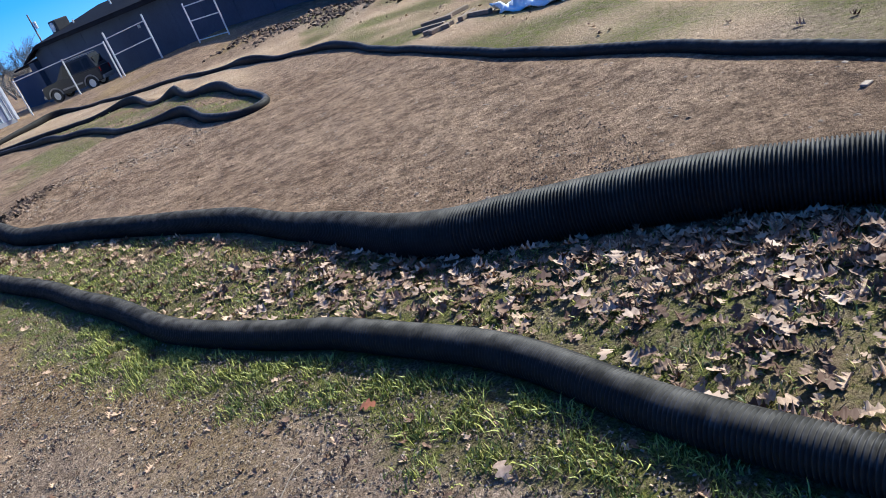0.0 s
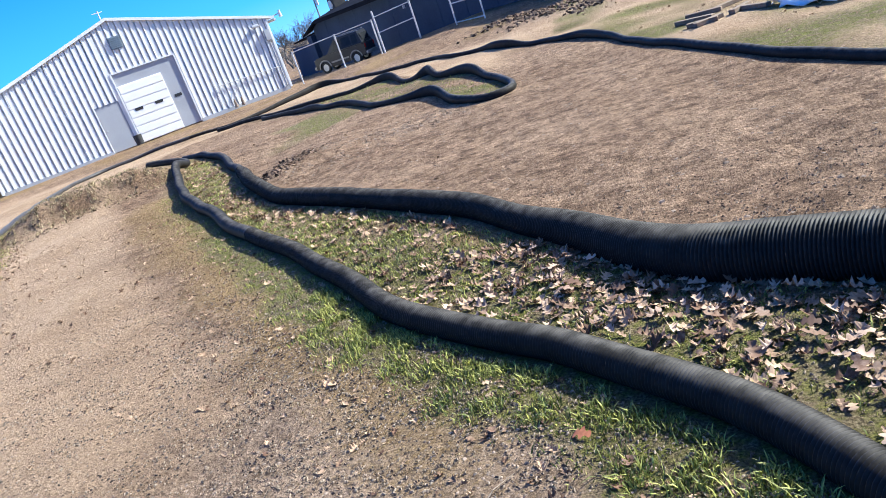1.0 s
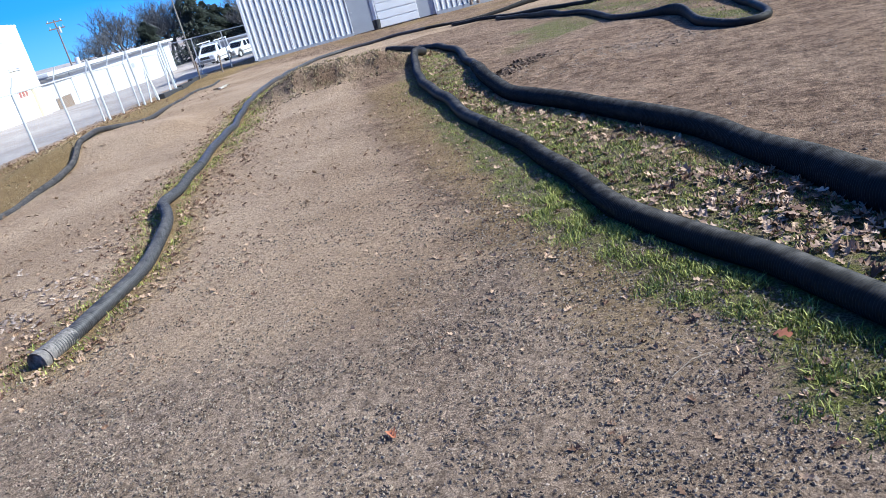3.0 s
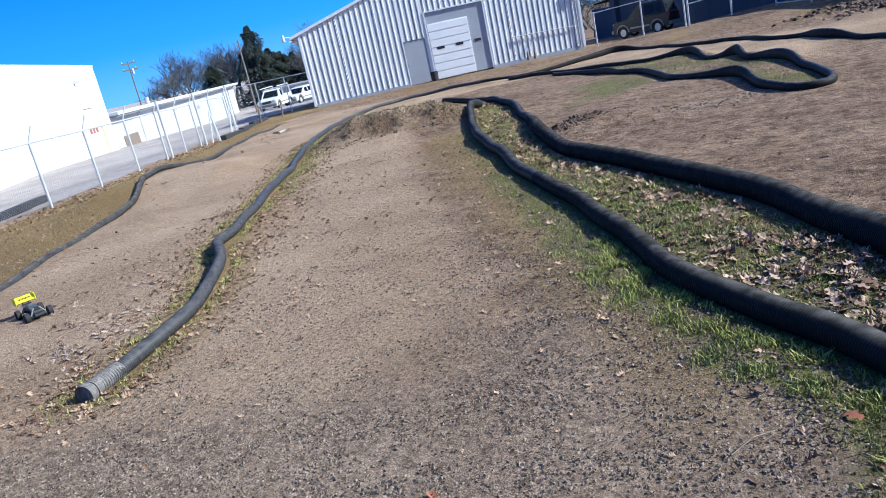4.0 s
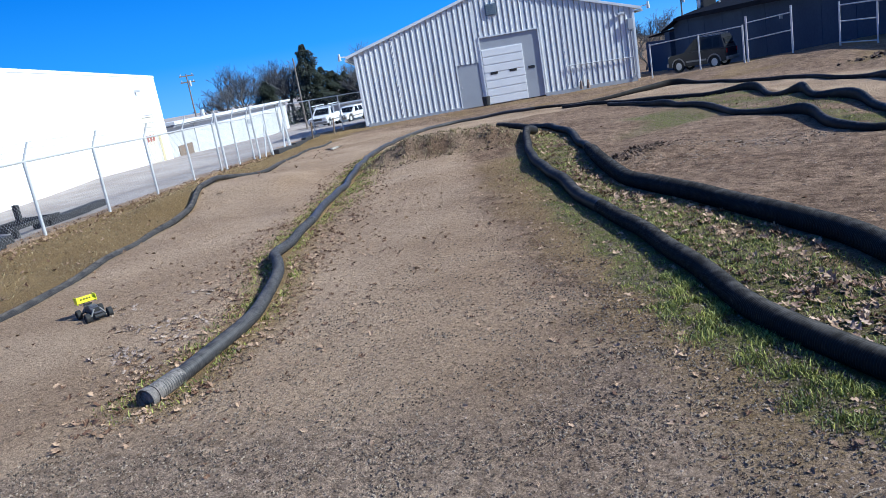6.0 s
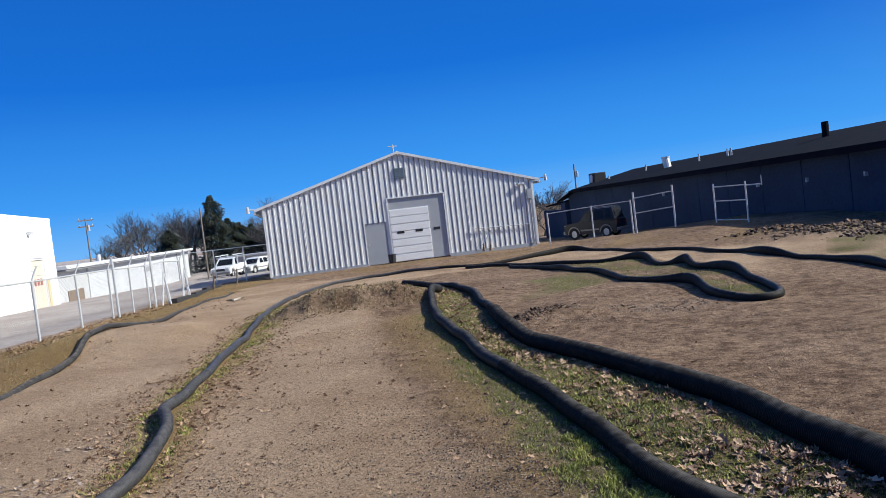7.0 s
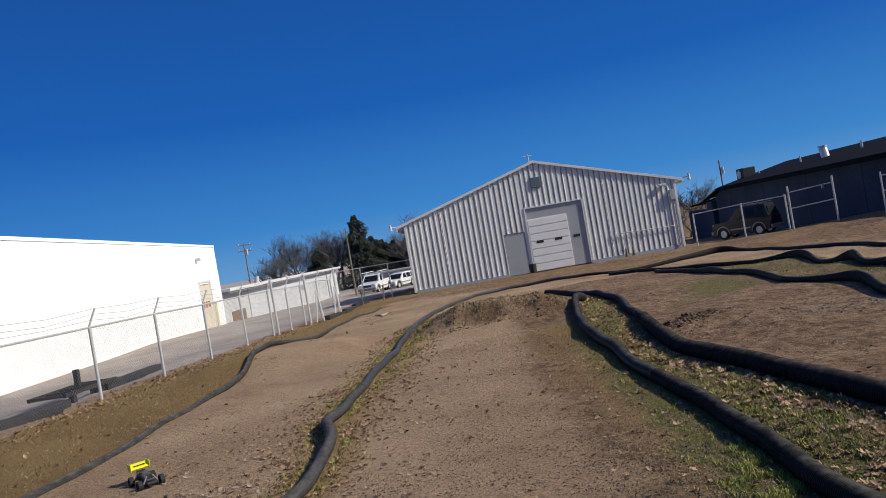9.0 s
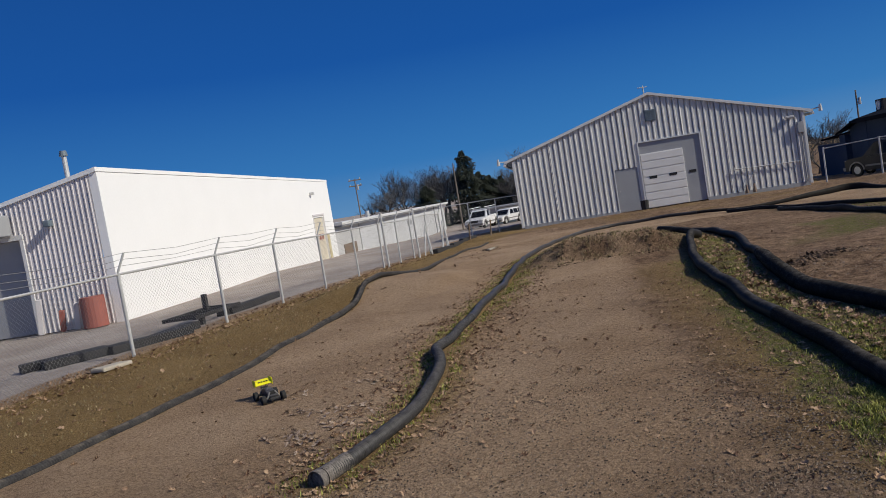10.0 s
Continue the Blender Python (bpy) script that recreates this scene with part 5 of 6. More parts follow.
for i in range(15):
    for j in range(7):
        u, w = i / 14, j / 6
        tarp_v.append((2.75 + u * 1.05 + 0.05 * math.sin(9 * w), 11.75 - u * 1.35 + w * 0.5, gz(3.2, 11) + 0.05 + 0.16 * abs(math.sin(u * 11 + w * 3)) * math.sin(math.pi * w) + 0.03 * math.sin(23 * u)))
for i in range(14):
    for j in range(6):
        k = i * 7 + j
        tarp_f.append((k, k + 7, k + 8, k + 1))
tarp = mesh_ob("white_tarp", tarp_v, tarp_f, CLOTH_WHITE, smooth=True)
tarp.modifiers.new("thick", "SOLIDIFY").thickness = 0.02
tagged(tarp, "crumpled white tarpaulin lying on the grass", "tarpaulin")
rnd = random.Random(4)
for i in range(7):
    x, y = 1.95 + rnd.uniform(-0.3, 0.7), 13.2 + rnd.uniform(-1.1, 0.8)
    b = part("timber_offcut", box(-rnd.uniform(0.15, 0.4), 0.25, -0.05, 0.05, 0, 0.07, 0.01), TIMBER)
    b.matrix_world = pose(x, y, gz(x, y), 0, 0, rnd.uniform(0, 180))
    tagged(b, "short brown timber offcut lying in the grass", "timber", "timber offcuts")
# black bars standing in for spare drain pipes, and a steel frame behind the fence
for i, (x, y, a, l) in enumerate(((-15.45, 3.4, 84, 1.5), (-15.12, 4.05, 88, 2.2), (-15.05, 4.9, 97, 1.7), (-15.45, 5.55, 118, 1.3), (-17.2, 8.0, 121, 1.9), (-17.9, 8.9, 123, 1.7))):
    b = part("railway_sleeper", box(-l / 2, l / 2, -0.13, 0.13, 0, 0.16, 0.02), RAIL_BLACK)
    b.matrix_world = pose(x, y, gz(x, y), 0, 0, a)
    tagged(b, "plain black bar standing in for spare drain pipes behind fence", "sleeper", "sleepers behind the fence")
rack = empty("steel_frame", pose(-16.7, 6.75, gz(-16.7, 6.75), 0, 0, 121), "low black steel trailer frame lying behind the fence", "frame")
for k in (-0.4, 0.4):
    part("side_bar", box(-0.9, 0.9, k - 0.04, k + 0.04, 0.16, 0.24), RAIL_BLACK, rack)
for x in (-0.85, -0.4, 0.05, 0.5, 0.85):
    part("cross_bar", box(x - 0.03, x + 0.03, -0.36, 0.36, 0.17, 0.23), RAIL_BLACK, rack)
for x in (-0.6, 0.6):
    part("foot", box(x - 0.05, x + 0.05, -0.42, -0.3, 0, 0.16), RAIL_BLACK, rack)
part("upright", box(0.1, 0.2, -0.05, 0.05, 0.23, 0.6), RAIL_BLACK, rack)
# low dark bars added for the bank's dark edge and its shadow
for x, y, a, l in ((-21.9, 19.3, 122, 2.6), (-23.2, 21.3, 125, 2.4), (-24.6, 23.4, 121, 2.6)):
    b = part("edging_timber", box(-l / 2, l / 2, -0.11, 0.11, -0.08, 0.13, 0.03), RAIL_BLACK)
    b.matrix_world = pose(x, y, gz(x, y), 0, 2, a)
    tagged(b, "low dark bar drawing the shadowed edge of the bank beyond the track", "timber", "edging timbers")
for i, (x, y) in enumerate(((-24.3, 23.2), (-23.9, 24.2))):
    b = part("stake", rod((0, 0, -0.1), (0.08, 0, 0.75), 0.035, 8), TIMBER)
    b.matrix_world = pose(x, y, gz(x, y), 0, 0, 70 * i)
    tagged(b, "short leaning wooden stake on the bank", "stake", "stakes on the bank")
for i in range(6):
    x, y = -17.8 + rnd.uniform(-0.35, 0.35), 17.85 + rnd.uniform(-0.45, 0.45)
    b = part("broken_board", box(-rnd.uniform(0.12, 0.3), 0.2, -0.05, 0.05, 0.01, 0.06, 0.01), STONE if i % 2 else TIMBER)
    b.matrix_world = pose(x, y, gz(x, y) + 0.02, rnd.uniform(-8, 8), rnd.uniform(-8, 8), rnd.uniform(0, 180))
    tagged(b, "broken piece of board lying on the dirt", "board", "broken boards")
slab_ob = part("stone_slab", box(-0.32, 0.32, -0.14, 0.14, 0, 0.07, 0.025), STONE)
slab_ob.matrix_world = pose(-13.05, 3.45, gz(-13.05, 3.45), 0, 3, 118)
tagged(slab_ob, "pale flat stone lying at the foot of the fence", "stone")
rock = part("stone", box(-0.04, 0.04, -0.024, 0.024, 0, 0.02, 0.008), PEBBLE)
rock.matrix_world = pose(2.97, 3.96, gz(2.97, 3.96), 0, 0, 25)
tagged(rock, "small pale stone on the grassy track corner", "stone")

# ---------------------------------------------------------------- leaves, grass, pebbles and clods
rs = np.random.RandomState(7)


def leaf_shape(seed, lobes=3.5):
    """A lobed dry leaf, 1 long, curled; vertices and faces."""
    r = np.random.RandomState(seed)
    n = 15
    t = np.linspace(0, 1, n)
    wide = np.sin(math.pi * np.clip(t * 0.94 + 0.02, 0, 1)) ** 0.6 * (0.24 + 0.12 * np.cos(2 * math.pi * lobes * t + 2.6)) + 0.012
    wide[:2] = 0.014
    bend, cup, twist = r.uniform(-0.6, 1.1), r.uniform(-0.6, 1.5), r.uniform(-0.8, 0.8)
    v = []
    for k, (a, w) in enumerate(zip(t, wide)):
        zc = bend * (a - 0.5) ** 2 - 0.1
        for sd in (-1, 0, 1):
            ww = w * r.uniform(0.85, 1.12)
            v.append((a - 0.5, sd * ww, zc + (cup * ww * ww * 3 + twist * sd * ww * (a - 0.4)) * abs(sd) + r.uniform(-0.01, 0.01)))
    f = []
    for k in range(n - 1):
        for sd in (0, 1):
            q = k * 3 + sd
            f.append((q, q + 1, q + 4, q + 3))
    v = np.array(v)
    v[:, 2] -= v[:, 2].min()
    return v, np.array(f)


LEAVES = [leaf_shape(20 + i, 2.4 + 0.3 * (i % 4)) for i in range(12)]


def scatter(shapes, xy, size, lift, tilt, seed, flat=1.0):
    """Many small pieces in one mesh: places, sizes, random turn and tilt."""
    r = np.random.RandomState(seed)
    z = ground_z(xy[:, 0], xy[:, 1])
    vs, fs, base = [], [], 0
    for i, (x, y) in enumerate(xy):
        v, f = shapes[r.randint(len(shapes))]
        a, b, c = r.uniform(0, 6.283), r.normal(0, tilt), r.normal(0, tilt)
        ca, sa = math.cos(a), math.sin(a)
        p = v * size[i] * (1, 1, flat)
        p = np.stack([p[:, 0], p[:, 1] - c * p[:, 2], p[:, 2] + b * p[:, 0] + c * p[:, 1]], 1)
        vs.append(np.stack([x + ca * p[:, 0] - sa * p[:, 1], y + sa * p[:, 0] + ca * p[:, 1], z[i] + lift + p[:, 2]], 1))
        fs.append(f + base)
        base += len(v)
    return np.vstack(vs), np.vstack(fs)


def clear_of_pipes(xy):
    ok = np.ones(len(xy), bool)
    for line, r in ((L_NEAR, 0.11), (L_INNER, 0.15), (L_LANE, 0.085), (L_EDGE, 0.07), (L_ISLAND, 0.1), (L_FAR, 0.1)):
        ok &= near_line(xy[:, 0], xy[:, 1], line)[0] > r
    return xy[ok]


def spots(n, x0, x1, y0, y1, weight):
    xy = np.stack([rs.uniform(x0, x1, n), rs.uniform(y0, y1, n)], 1)
    return clear_of_pipes(xy[rs.uniform(0, 1, n) < weight(xy[:, 0], xy[:, 1])])


def lawn_weight(x, y):
    d, _ = near_line(x, y, L_INNER)
    w = 0.35 + 0.65 * (1 - step01(d, 0.25, 0.95))
    return inside(x, y, LAWN) * w * (0.45 + 0.55 * step01(waves(x, y, 0.8, 21), -0.7, 0.5)) * (1 - 0.55 * step01(-x, 1.5, 7))


def lane_weight(x, y):
    d, side = near_line(x, y, L_LANE)
    return (1 - step01(d, 0.1, np.where(side > 0, 0.95, 0.6 + 0.5 * step01(y, 4.5, 7.0)))) * (0.4 + 0.6 * step01(waves(x, y, 1.1, 22), -0.6, 0.5)) * (y < 15)


def verge_weight(x, y):
    d, side = near_line(x, y, L_FENCE)
    return np.where(side < 0, (1 - step01(d, 0.15, 1.3)) + 0.05, (1 - step01(d, 0.0, 0.5))) * (d < 4)


# single leaves that lie nearest
kinds = []
for i, (v, f) in enumerate(LEAVES):
    me = bpy.data.meshes.new("oak_leaf")
    me.from_pydata((v * 0.09).tolist(), [], f.tolist())
    me.materials.append(LEAF_A)
    me.shade_smooth()
    kinds.append(me)
near_spots = spots(2600, -1.6, 2.6, 1.6, 5.0, lawn_weight)[:270]
for x, y in near_spots:
    ob = new("oak_leaf", kinds[rs.randint(12)])
    k = rs.uniform(0.5, 1.2)
    ob.matrix_world = pose(x, y, gz(x, y) + rs.uniform(0.012, 0.05), rs.normal(0, 12), rs.normal(0, 12), rs.uniform(0, 360)) @ Matrix.Diagonal((k, k, k * rs.uniform(0.35, 1.0), 1))
    tagged(ob, "curled tan dead oak leaf lying on the grass", "leaf", "fallen leaves between the pipes")
for x, y, k, m in ((-1.93, 1.84, 0.8, LEAF_ORANGE), (-0.42, 2.77, 1.0, LEAF_ORANGE), (0.02, 2.05, 1.1, LEAF_A), (0.5, 1.55, 0.9, LEAF_A), (-0.25, 2.55, 0.8, LEAF_A), (-0.8, 2.9, 0.7, LEAF_A)):
    me = kinds[rs.randint(8)].copy()
    me.materials[0] = m
    ob = new("oak_leaf", me)
    ob.matrix_world = pose(x, y, gz(x, y) + 0.012, rs.normal(0, 8), rs.normal(0, 8), rs.uniform(0, 360)) @ Matrix.Diagonal((k, k, k, 1))
    tagged(ob, "orange-brown dead oak leaf lying on gravel" if m is LEAF_ORANGE else "tan dead oak leaf lying at the grass edge", "leaf", "single leaves on the track")


def stuff(name, v, f, material, label, category):
    ob = mesh_ob(name, v.tolist(), f.tolist(), material)
    return tagged(ob, label, category, kind="stuff")


xy = np.vstack([spots(8000, -1.8, 3.2, 1.0, 5.2, lawn_weight), spots(5200, 0.3, 3.0, 1.0, 3.6, lambda x, y: lawn_weight(x, y) * step01(x + 0.3 * waves(x, y, 0.5, 91), 0.5, 1.2)), spots(20000, -9, -1.2, 4.2, 16, lawn_weight), spots(200, -4.5, 1.2, 1.0, 6, lambda x, y: 0.25 * (1 - step01(near_line(x, y, L_NEAR)[0], 0.2, 1.2)))])
stuff("fallen_leaves", *scatter(LEAVES, xy, rs.uniform(0.03, 0.1, len(xy)), 0.012, 0.3, 31, 0.8), LEAF_MIX, "scattered brown and tan dead leaves on lawn between pipes", "leaves")
xy = np.vstack([spots(42000, -13, -4, 1.2, 14, lane_weight), spots(900, -10, -4.0, 1.0, 7, lambda x, y: 0.2 + 0 * x), spots(1500, -9, -1, 3.5, 13, lambda x, y: 0.35 * ~inside(x, y, LAWN))])
drift = np.vstack([np.stack([rs.normal(x, 0.16, n), rs.normal(y, 0.09, n)], 1) for x, y, n in ((-6.15, 2.75, 45), (-6.15, 3.15, 40), (-6.3, 3.5, 35), (-6.75, 3.2, 30), (-7.6, 3.5, 25), (-5.7, 2.5, 25), (-7.0, 4.2, 25))])
stuff("fallen_leaves", *scatter(LEAVES, xy, rs.uniform(0.025, 0.07, len(xy)), 0.006, 0.25, 32, 0.7), LEAF_MIX, "small dead leaves drifted along the dusty pipe", "leaves")
drift = clear_of_pipes(drift)
stuff("fallen_leaves", *scatter(LEAVES, drift, rs.uniform(0.03, 0.075, len(drift)), 0.006, 0.25, 36, 0.7), LEAF_PALE, "pale bleached dead leaves drifted beside the pipe end", "leaves")


def band_weight(x, y):
    dn, sn = near_line(x, y, L_NEAR)
    dl, _ = near_line(x, y, L_LANE)
    by_near = np.where(sn > 0, (1 - step01(dn + 0.4 * waves(x, y, 0.9, 93), 0.5, 1.9)), 0)
    by_lane = (1 - step01(dl + 0.4 * waves(x, y, 1.0, 94), 0.5, 2.0)) * (x > -11)
    return ~(inside(x, y, LAWN) | inside(x, y, INFIELD)) * np.maximum(by_near, by_lane) * (0.2 + 0.8 * step01(waves(x, y, 0.45, 95), -0.3, 0.8)) * (1 - step01(y, 9.0, 11.5))


xy = spots(17000, -9.5, 1.2, 1.6, 11.5, band_weight)
stuff("fallen_leaves", *scatter(LEAVES, xy, 0.018 + 0.04 * rs.uniform(0, 1, len(xy)) ** 2, 0.004, 0.3, 37, 0.8), LEAF_MIX, "small broken dead leaves along both sides of the lane", "leaves")
xy = spots(24000, -24, -9, -2, 18, verge_weight)
stuff("fallen_leaves", *scatter(LEAVES, xy, rs.uniform(0.03, 0.085, len(xy)), 0.012, 0.35, 33), LEAF_MIX, "brown dead leaves drifted along the fence foot", "leaves")
xy = spots(700, -8, 4, 4, 26, lambda x, y: np.where(inside(x, y, INFIELD), 0.06, 0.8 * ((x > 1) & (y > 5))))
stuff("fallen_leaves", *scatter(LEAVES, xy, rs.uniform(0.05, 0.1, len(xy)), 0.01, 0.25, 34), LEAF_MIX, "few dead leaves scattered over the clay infield", "leaves")


def blades(xy, low, high, seed, width=0.0035):
    r = np.random.RandomState(seed)
    n = len(xy)
    z = ground_z(xy[:, 0], xy[:, 1]) - 0.005
    h, a = r.uniform(low, high, n), r.uniform(0, 6.283, n)
    lx, ly = r.normal(0, 0.55, n) * h, r.normal(0, 0.55, n) * h
    w = width * r.uniform(0.7, 1.5, n)
    cx, cy = np.cos(a) * w, np.sin(a) * w
    x, y = xy[:, 0], xy[:, 1]
    v = np.stack([np.stack([x - cx, y - cy, z], 1), np.stack([x + cx, y + cy, z], 1),
                  np.stack([x - cx * 0.8 + lx * 0.35, y - cy * 0.8 + ly * 0.35, z + h * 0.6], 1), np.stack([x + cx * 0.8 + lx * 0.35, y + cy * 0.8 + ly * 0.35, z + h * 0.6], 1),
                  np.stack([x + lx, y + ly, z + h], 1)], 1).reshape(-1, 3)
    k = np.arange(n)[:, None] * 5
    f = [tuple(q) for q in (k + (0, 1, 3, 2)).tolist()] + [tuple(q) for q in (k + (2, 3, 4)).tolist()]
    return v, f


def grass_stuff(name, xy, low, high, seed, material, label, width=0.0035):
    v, f = blades(xy, low, high, seed, width)
    ob = mesh_ob(name, v.tolist(), f, material)
    tagged(ob, label, "grass", kind="stuff")


def strip_weight(x, y):
    d, side = near_line(x, y, L_NEAR)
    return np.where((side > 0) & ~inside(x, y, LAWN), (1 - step01(d + 0.12 * waves(x, y, 0.9, 11), 0.15, 0.7)) * (1 - 0.6 * step01(-x, 1.5, 6)) * step01(waves(x, y, 0.35, 25), -0.7, 0.9), 0)


xy = np.vstack([spots(330000, -2.4, 2.0, 0.6, 5.6, strip_weight), spots(90000, -7.5, -1.5, 4.2, 12, strip_weight)])
grass_stuff("grass_strip", xy, 0.012, 0.052, 41, GRASS, "bright green grass strip along the black pipe", 0.0028)
xy = np.vstack([spots(90000, -3.0, 3.2, 1.0, 7.5, lambda x, y: inside(x, y, LAWN) * step01(waves(x, y, 0.7, 24), -0.7, 0.9)), spots(130000, -8.5, -1.0, 5.0, 15, lambda x, y: inside(x, y, LAWN) * step01(waves(x, y, 0.8, 29), -0.9, 0.8))])
grass_stuff("lawn_grass", xy, 0.012, 0.045, 42, GRASS, "short patchy green grass under dead leaves")
xy = spots(30000, -8.5, 3.2, 1.0, 15, lambda x, y: inside(x, y, LAWN) * 0.55)
grass_stuff("dry_grass", xy, 0.02, 0.055, 43, GRASS_DRY, "straw-coloured dry grass between the pipes")
xy = spots(60000, -7.0, 1.5, 1.0, 12, lambda x, y: np.where(near_line(x, y, L_NEAR)[1] > 0, 0.7 * (1 - step01(near_line(x, y, L_NEAR)[0], 0.4, 1.6)) * step01(waves(x, y, 0.5, 71), -0.8, 0.6), 0) * ~inside(x, y, LAWN))
grass_stuff("dry_grass", xy, 0.006, 0.026, 47, GRASS_DRY, "thin trodden straw-coloured grass beside the black pipe", 0.003)
xy = spots(34000, -22, -7, -2, 17, lambda x, y: np.where((near_line(x, y, L_EDGE)[1] > 0) & (near_line(x, y, L_FENCE)[1] < 0), 0.85, 0))
grass_stuff("dry_grass", xy, 0.01, 0.042, 44, GRASS_DRY, "yellow dry grass verge before the chain-link fence", 0.006)
def verge_green(x, y):
    d, side = near_line(x, y, L_LANE)
    return (1 - step01(d, 0.08, np.where(side > 0, 0.5, 0.28 + 0.45 * step01(y, 6.5, 9.0)))) * step01(waves(x, y, 0.6, 62), -0.8, 0.5) * (y < 15)


xy = spots(260000, -13, -4.2, 1.8, 14, verge_green)
grass_stuff("verge_grass", xy, 0.012, 0.05, 45, GRASS, "yellow-green grass tufts beside the dusty pipe", 0.004)
xy = spots(9000, -8.0, -1.5, 11, 21, lambda x, y: np.where(inside(x, y, L_ISLAND[:, :2]), 0.8 * step01(waves(x, y, 1.2, 33), -0.6, 0.8), 0.0))
grass_stuff("island_grass", xy, 0.015, 0.055, 46, GRASS, "rough grass inside the pipe island", 0.006)


def lump(seed):
    r = np.random.RandomState(seed)
    v = np.array([(1, 0, 0), (-1, 0, 0), (0, 1, 0), (0, -1, 0), (0, 0, 0.7), (0.6, 0.6, 0.35), (-0.6, 0.6, 0.35), (-0.6, -0.6, 0.35), (0.6, -0.6, 0.35)], float) * r.uniform(0.7, 1.2, (9, 1))
    f = [(0, 5, 8), (5, 4, 8), (5, 2, 6), (5, 6, 4), (6, 1, 7), (6, 7, 4), (7, 3, 8), (7, 8, 4), (0, 2, 5), (2, 1, 6), (1, 3, 7), (3, 0, 8)]
    return v * 0.5, np.array(f)


LUMPS = [lump(i) for i in range(6)]
xy = spots(26000, -5.0, 1.6, 0.4, 7.0, lambda x, y: np.where(inside(x, y, LAWN) | inside(x, y, INFIELD), 0.05, 0.9 * (1 - 0.8 * step01(y - 0.5 * x, 2.6, 4.8))) * (1 - strip_weight(x, y)) * (1 - step01(y, 3.8, 6.9)))
size = 0.004 + 0.016 * rs.uniform(0, 1, len(xy)) ** 3
stuff("pebbles", *scatter(LUMPS, xy, size, -0.001, 0.2, 51), PEBBLE, "small pale and brown pebbles on the gravel lane", "pebbles")
xy = spots(26000, -8.0, 4.0, 3.0, 17, lambda x, y: np.where(inside(x, y, INFIELD), 0.75 * step01(waves(x, y, 1.3, 61), -0.9, 0.9), 0.0))
stuff("soil_clods", *scatter(LUMPS, xy, 0.008 + 0.045 * rs.uniform(0, 1, len(xy)) ** 4, -0.002, 0.2, 52, 0.6), CLOD, "brown soil clods over the clay infield", "clods")
xy = spots(22000, -5.5, 1.0, 1.6, 8.0, lambda x, y: np.where(inside(x, y, LAWN) | inside(x, y, INFIELD), 0.0, 0.15 + 0.75 * step01(waves(x, y, 0.9, 81), -0.2, 0.9) * (1 - 0.6 * step01(near_line(x, y, L_NEAR)[0], 0.8, 2.6)) * (1 - step01(y, 5.0, 7.8))))
stuff("soil_clods", *scatter(LUMPS, xy, 0.006 + 0.024 * rs.uniform(0, 1, len(xy)) ** 3, -0.002, 0.2, 55, 0.6), CLOD, "small brown soil clods on the driving lane", "clods")
t = rs.normal(0, 1, 1500)
xy = np.stack([-4.75 + 0.12 * t + rs.normal(0, 0.16, 1500), 10.75 + 0.3 * t + rs.normal(0, 0.16, 1500)], 1)
stuff("soil_heap", *scatter(LUMPS, xy, 0.012 + 0.07 * rs.uniform(0, 1, 1500) ** 3, -0.003, 0.5, 53, 0.9), HEAP, "heap of broken dark soil clods on the infield", "clods")
t = rs.uniform(-1, 1, 4200)
xy = np.stack([-3.3 + 1.2 * t + rs.normal(0, 0.3, 4200), 11.4 + 0.9 * t + rs.normal(0, 0.55, 4200)], 1)
xy = clear_of_pipes(xy[waves(xy[:, 0], xy[:, 1], 0.7, 68) > -0.3])
stuff("soil_clods", *scatter(LUMPS, xy, 0.008 + 0.05 * rs.uniform(0, 1, len(xy)) ** 3.5, -0.003, 0.4, 57, 0.6), CLOD, "churned brown soil with small clods on the infield", "clods")
k = rs.uniform(0, 1, 900)
xy = np.stack([-2.6 + 5.2 * k + rs.normal(0, 0.5, 900), 26.0 - 5.6 * k + rs.normal(0, 0.5, 900)], 1)
stuff("soil_heap", *scatter(LUMPS, xy, rs.uniform(0.04, 0.2, 900), 0.0, 0.4, 54, 1.0), HEAP, "long heap of dark soil and roots before the dark building", "clods")

n = 900
along, rise = rs.uniform(-1.7, 1.9, n), rs.uniform(-0.15, 0.85, n)
xy = np.stack([-9.35 - 0.56 * rise + 0.83 * along, 12.1 + 0.83 * rise + 0.56 * along], 1)
stuff("soil_clods", *scatter(LUMPS, xy, 0.015 + 0.06 * rs.uniform(0, 1, n) ** 3, -0.004, 0.4, 56, 0.8), HEAP, "crumbled brown soil on the steep face of the jump", "clods")
n = 5200
along, rise = rs.uniform(-1.9, 2.0, n), np.clip(rs.normal(0.62, 0.3, n), -0.4, 1.0)
xy = np.stack([-9.35 - 0.56 * rise + 0.83 * along, 12.1 + 0.83 * rise + 0.56 * along], 1)
xy = clear_of_pipes(xy[waves(xy[:, 0], xy[:, 1], 0.4, 77) > -0.1])
grass_stuff("dry_grass", xy, 0.02, 0.07, 48, GRASS_DRY, "brown dry weed tufts on the face of the jump", 0.005)

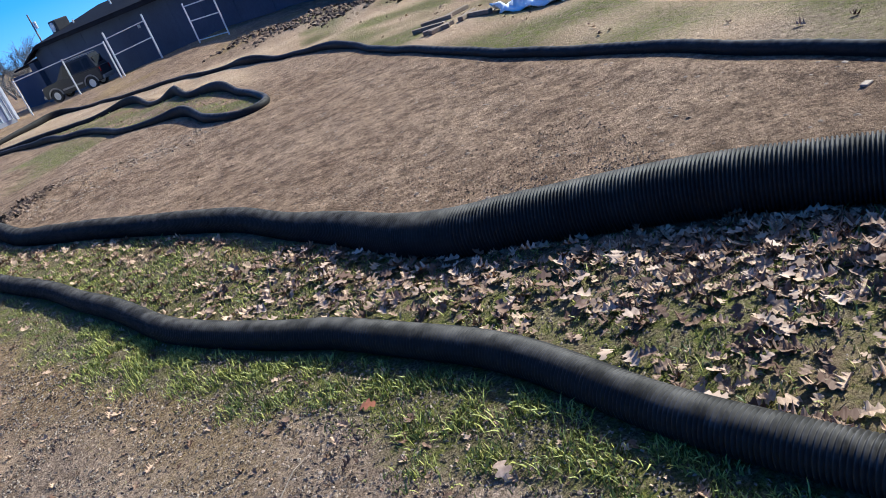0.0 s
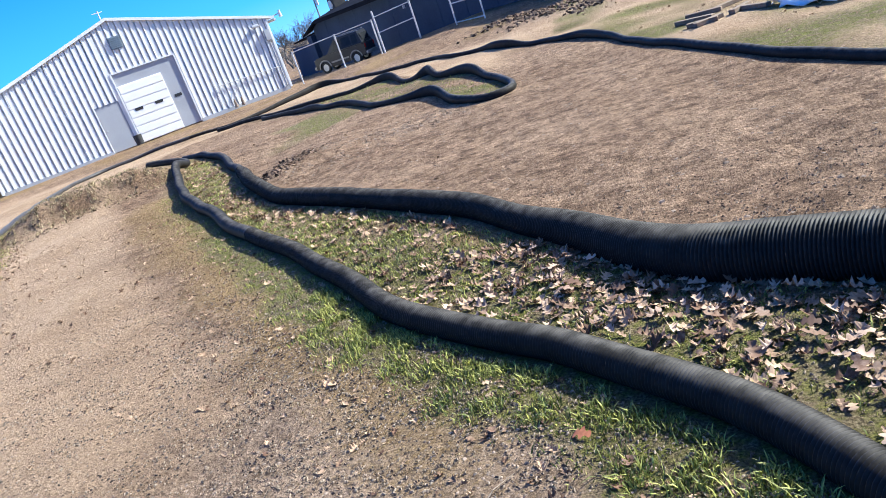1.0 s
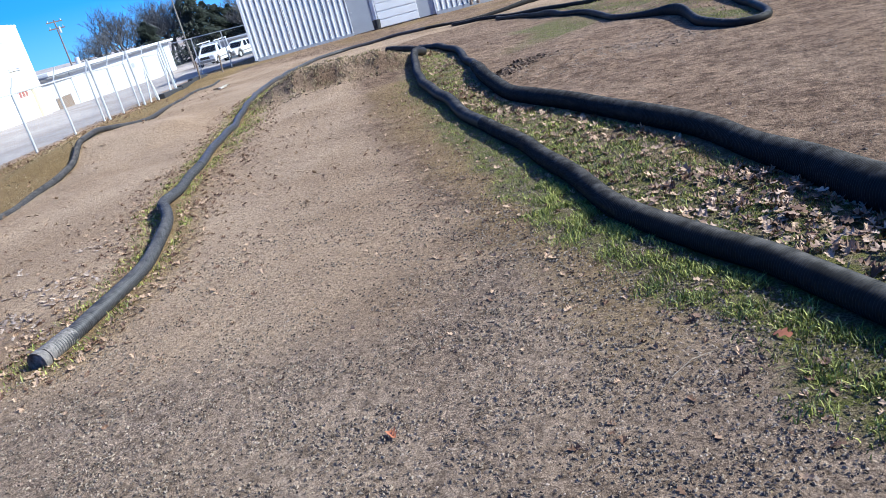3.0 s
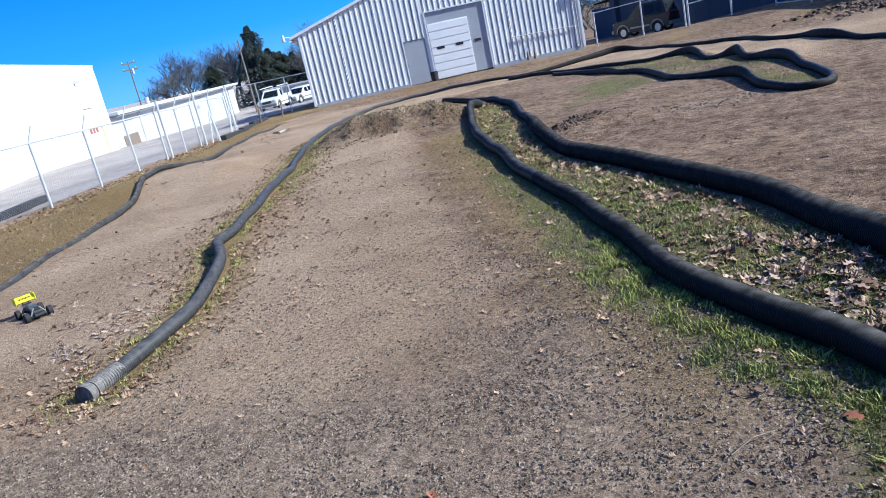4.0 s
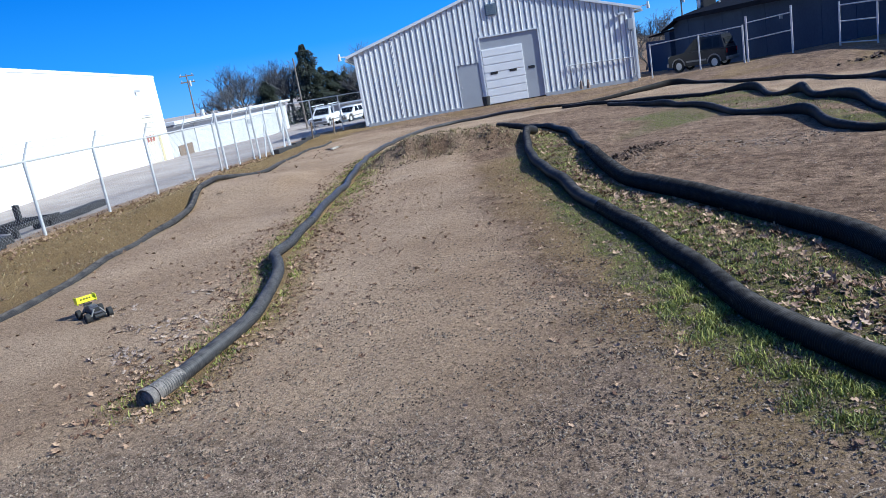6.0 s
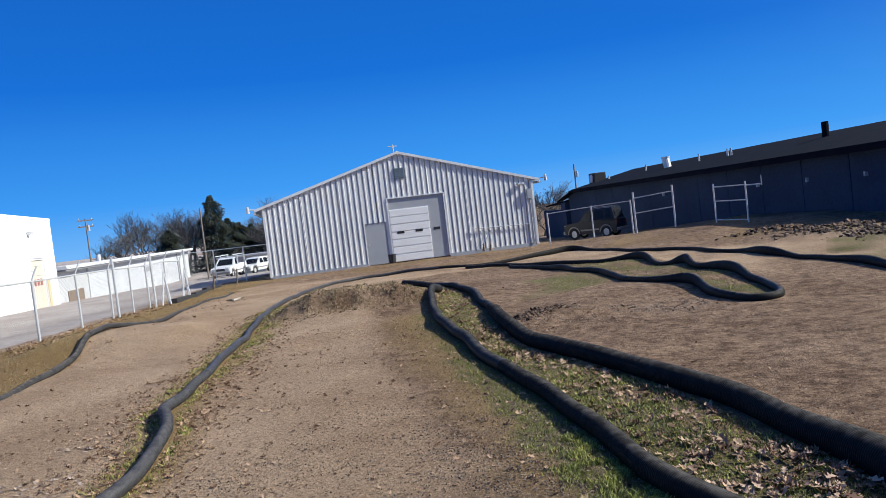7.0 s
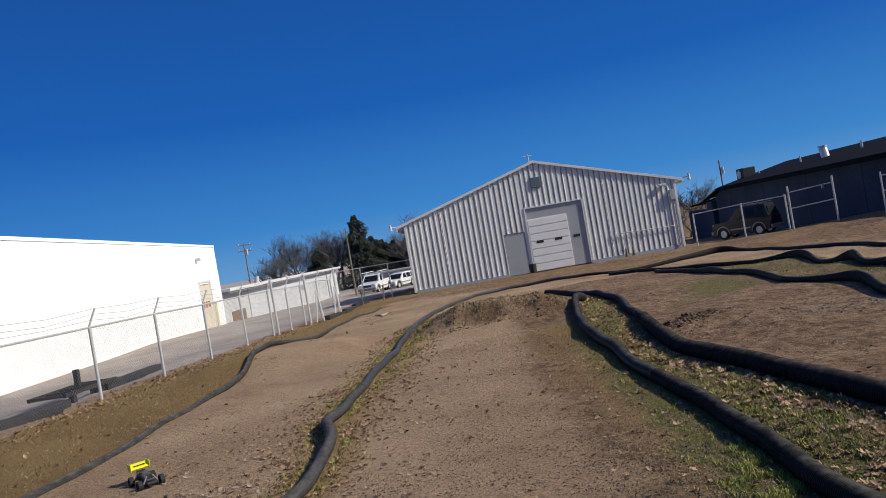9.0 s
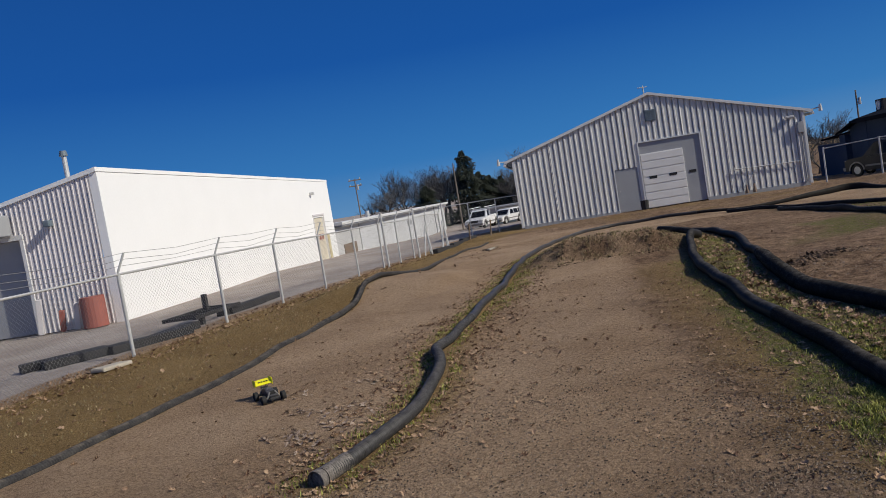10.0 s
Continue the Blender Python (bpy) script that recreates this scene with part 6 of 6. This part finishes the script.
# flat bits of straw and bark on the gravel
xy = np.vstack([spots(100000, -5.0, 1.7, 0.3, 7.0, lambda x, y: (0.25 + 0.75 * step01(waves(x, y, 0.8, 27), -0.6, 0.6)) * (1 - 0.72 * step01(y - 0.5 * x, 2.6, 5.0) * step01(near_line(x, y, L_NEAR)[0], 0.8, 1.7)) * (1 - step01(y, 3.8, 6.9)) * ~inside(x, y, LAWN)),
                spots(16000, -2.5, 3.2, 1.0, 6.0, lambda x, y: 0.8 * inside(x, y, LAWN)), spots(9000, -9, -3.5, 1.0, 9, lane_weight)])
n = len(xy)
turn_a, long_a, wide_a = rs.uniform(0, 6.283, n), rs.uniform(0.003, 0.010, n), rs.uniform(0.0012, 0.0035, n)
ca, sa, zg = np.cos(turn_a), np.sin(turn_a), ground_z(xy[:, 0], xy[:, 1])
corner = [np.stack([xy[:, 0] + p * long_a * ca - q * wide_a * sa, xy[:, 1] + p * long_a * sa + q * wide_a * ca, zg + h], 1)
          for p, q, h in ((-1, -1, 0.002), (1, -1, 0.003), (1, 1, 0.007), (-1, 1, 0.006), (0, 0, 0.012))]
bits_v = np.stack(corner, 1).reshape(-1, 3)
k = np.arange(n)[:, None] * 5
bits_f = np.vstack([k + f for f in ((0, 1, 4), (1, 2, 4), (2, 3, 4), (3, 0, 4))])
stuff("ground_litter", bits_v, bits_f, STRAW, "tiny flecks of straw and bark over gravel and lawn", "litter")

# thin twigs on the gravel and by the large pipe
for x, y, a, l in ((-0.77, 2.48, 60, 0.22), (1.95, 2.45, 150, 0.34), (2.2, 2.3, 100, 0.25)):
    z = gz(x, y)
    w = Vector((math.cos(radians(a)), math.sin(radians(a)), 0))
    p = Vector((x, y, z + 0.012))
    bm = rod(p - w * l / 2, p + w * l * 0.1 + Vector((0, 0, 0.02)), 0.0028, 5)
    rod(p + w * l * 0.1 + Vector((0, 0, 0.02)), p + w * l / 2 + Vector((0.03, 0.02, 0.005)), 0.0026, 5, 0.0012, bm=bm)
    t = part("twig", bm, STRAW)
    tagged(t, "thin pale dry twig lying on the ground", "twig", "twigs")
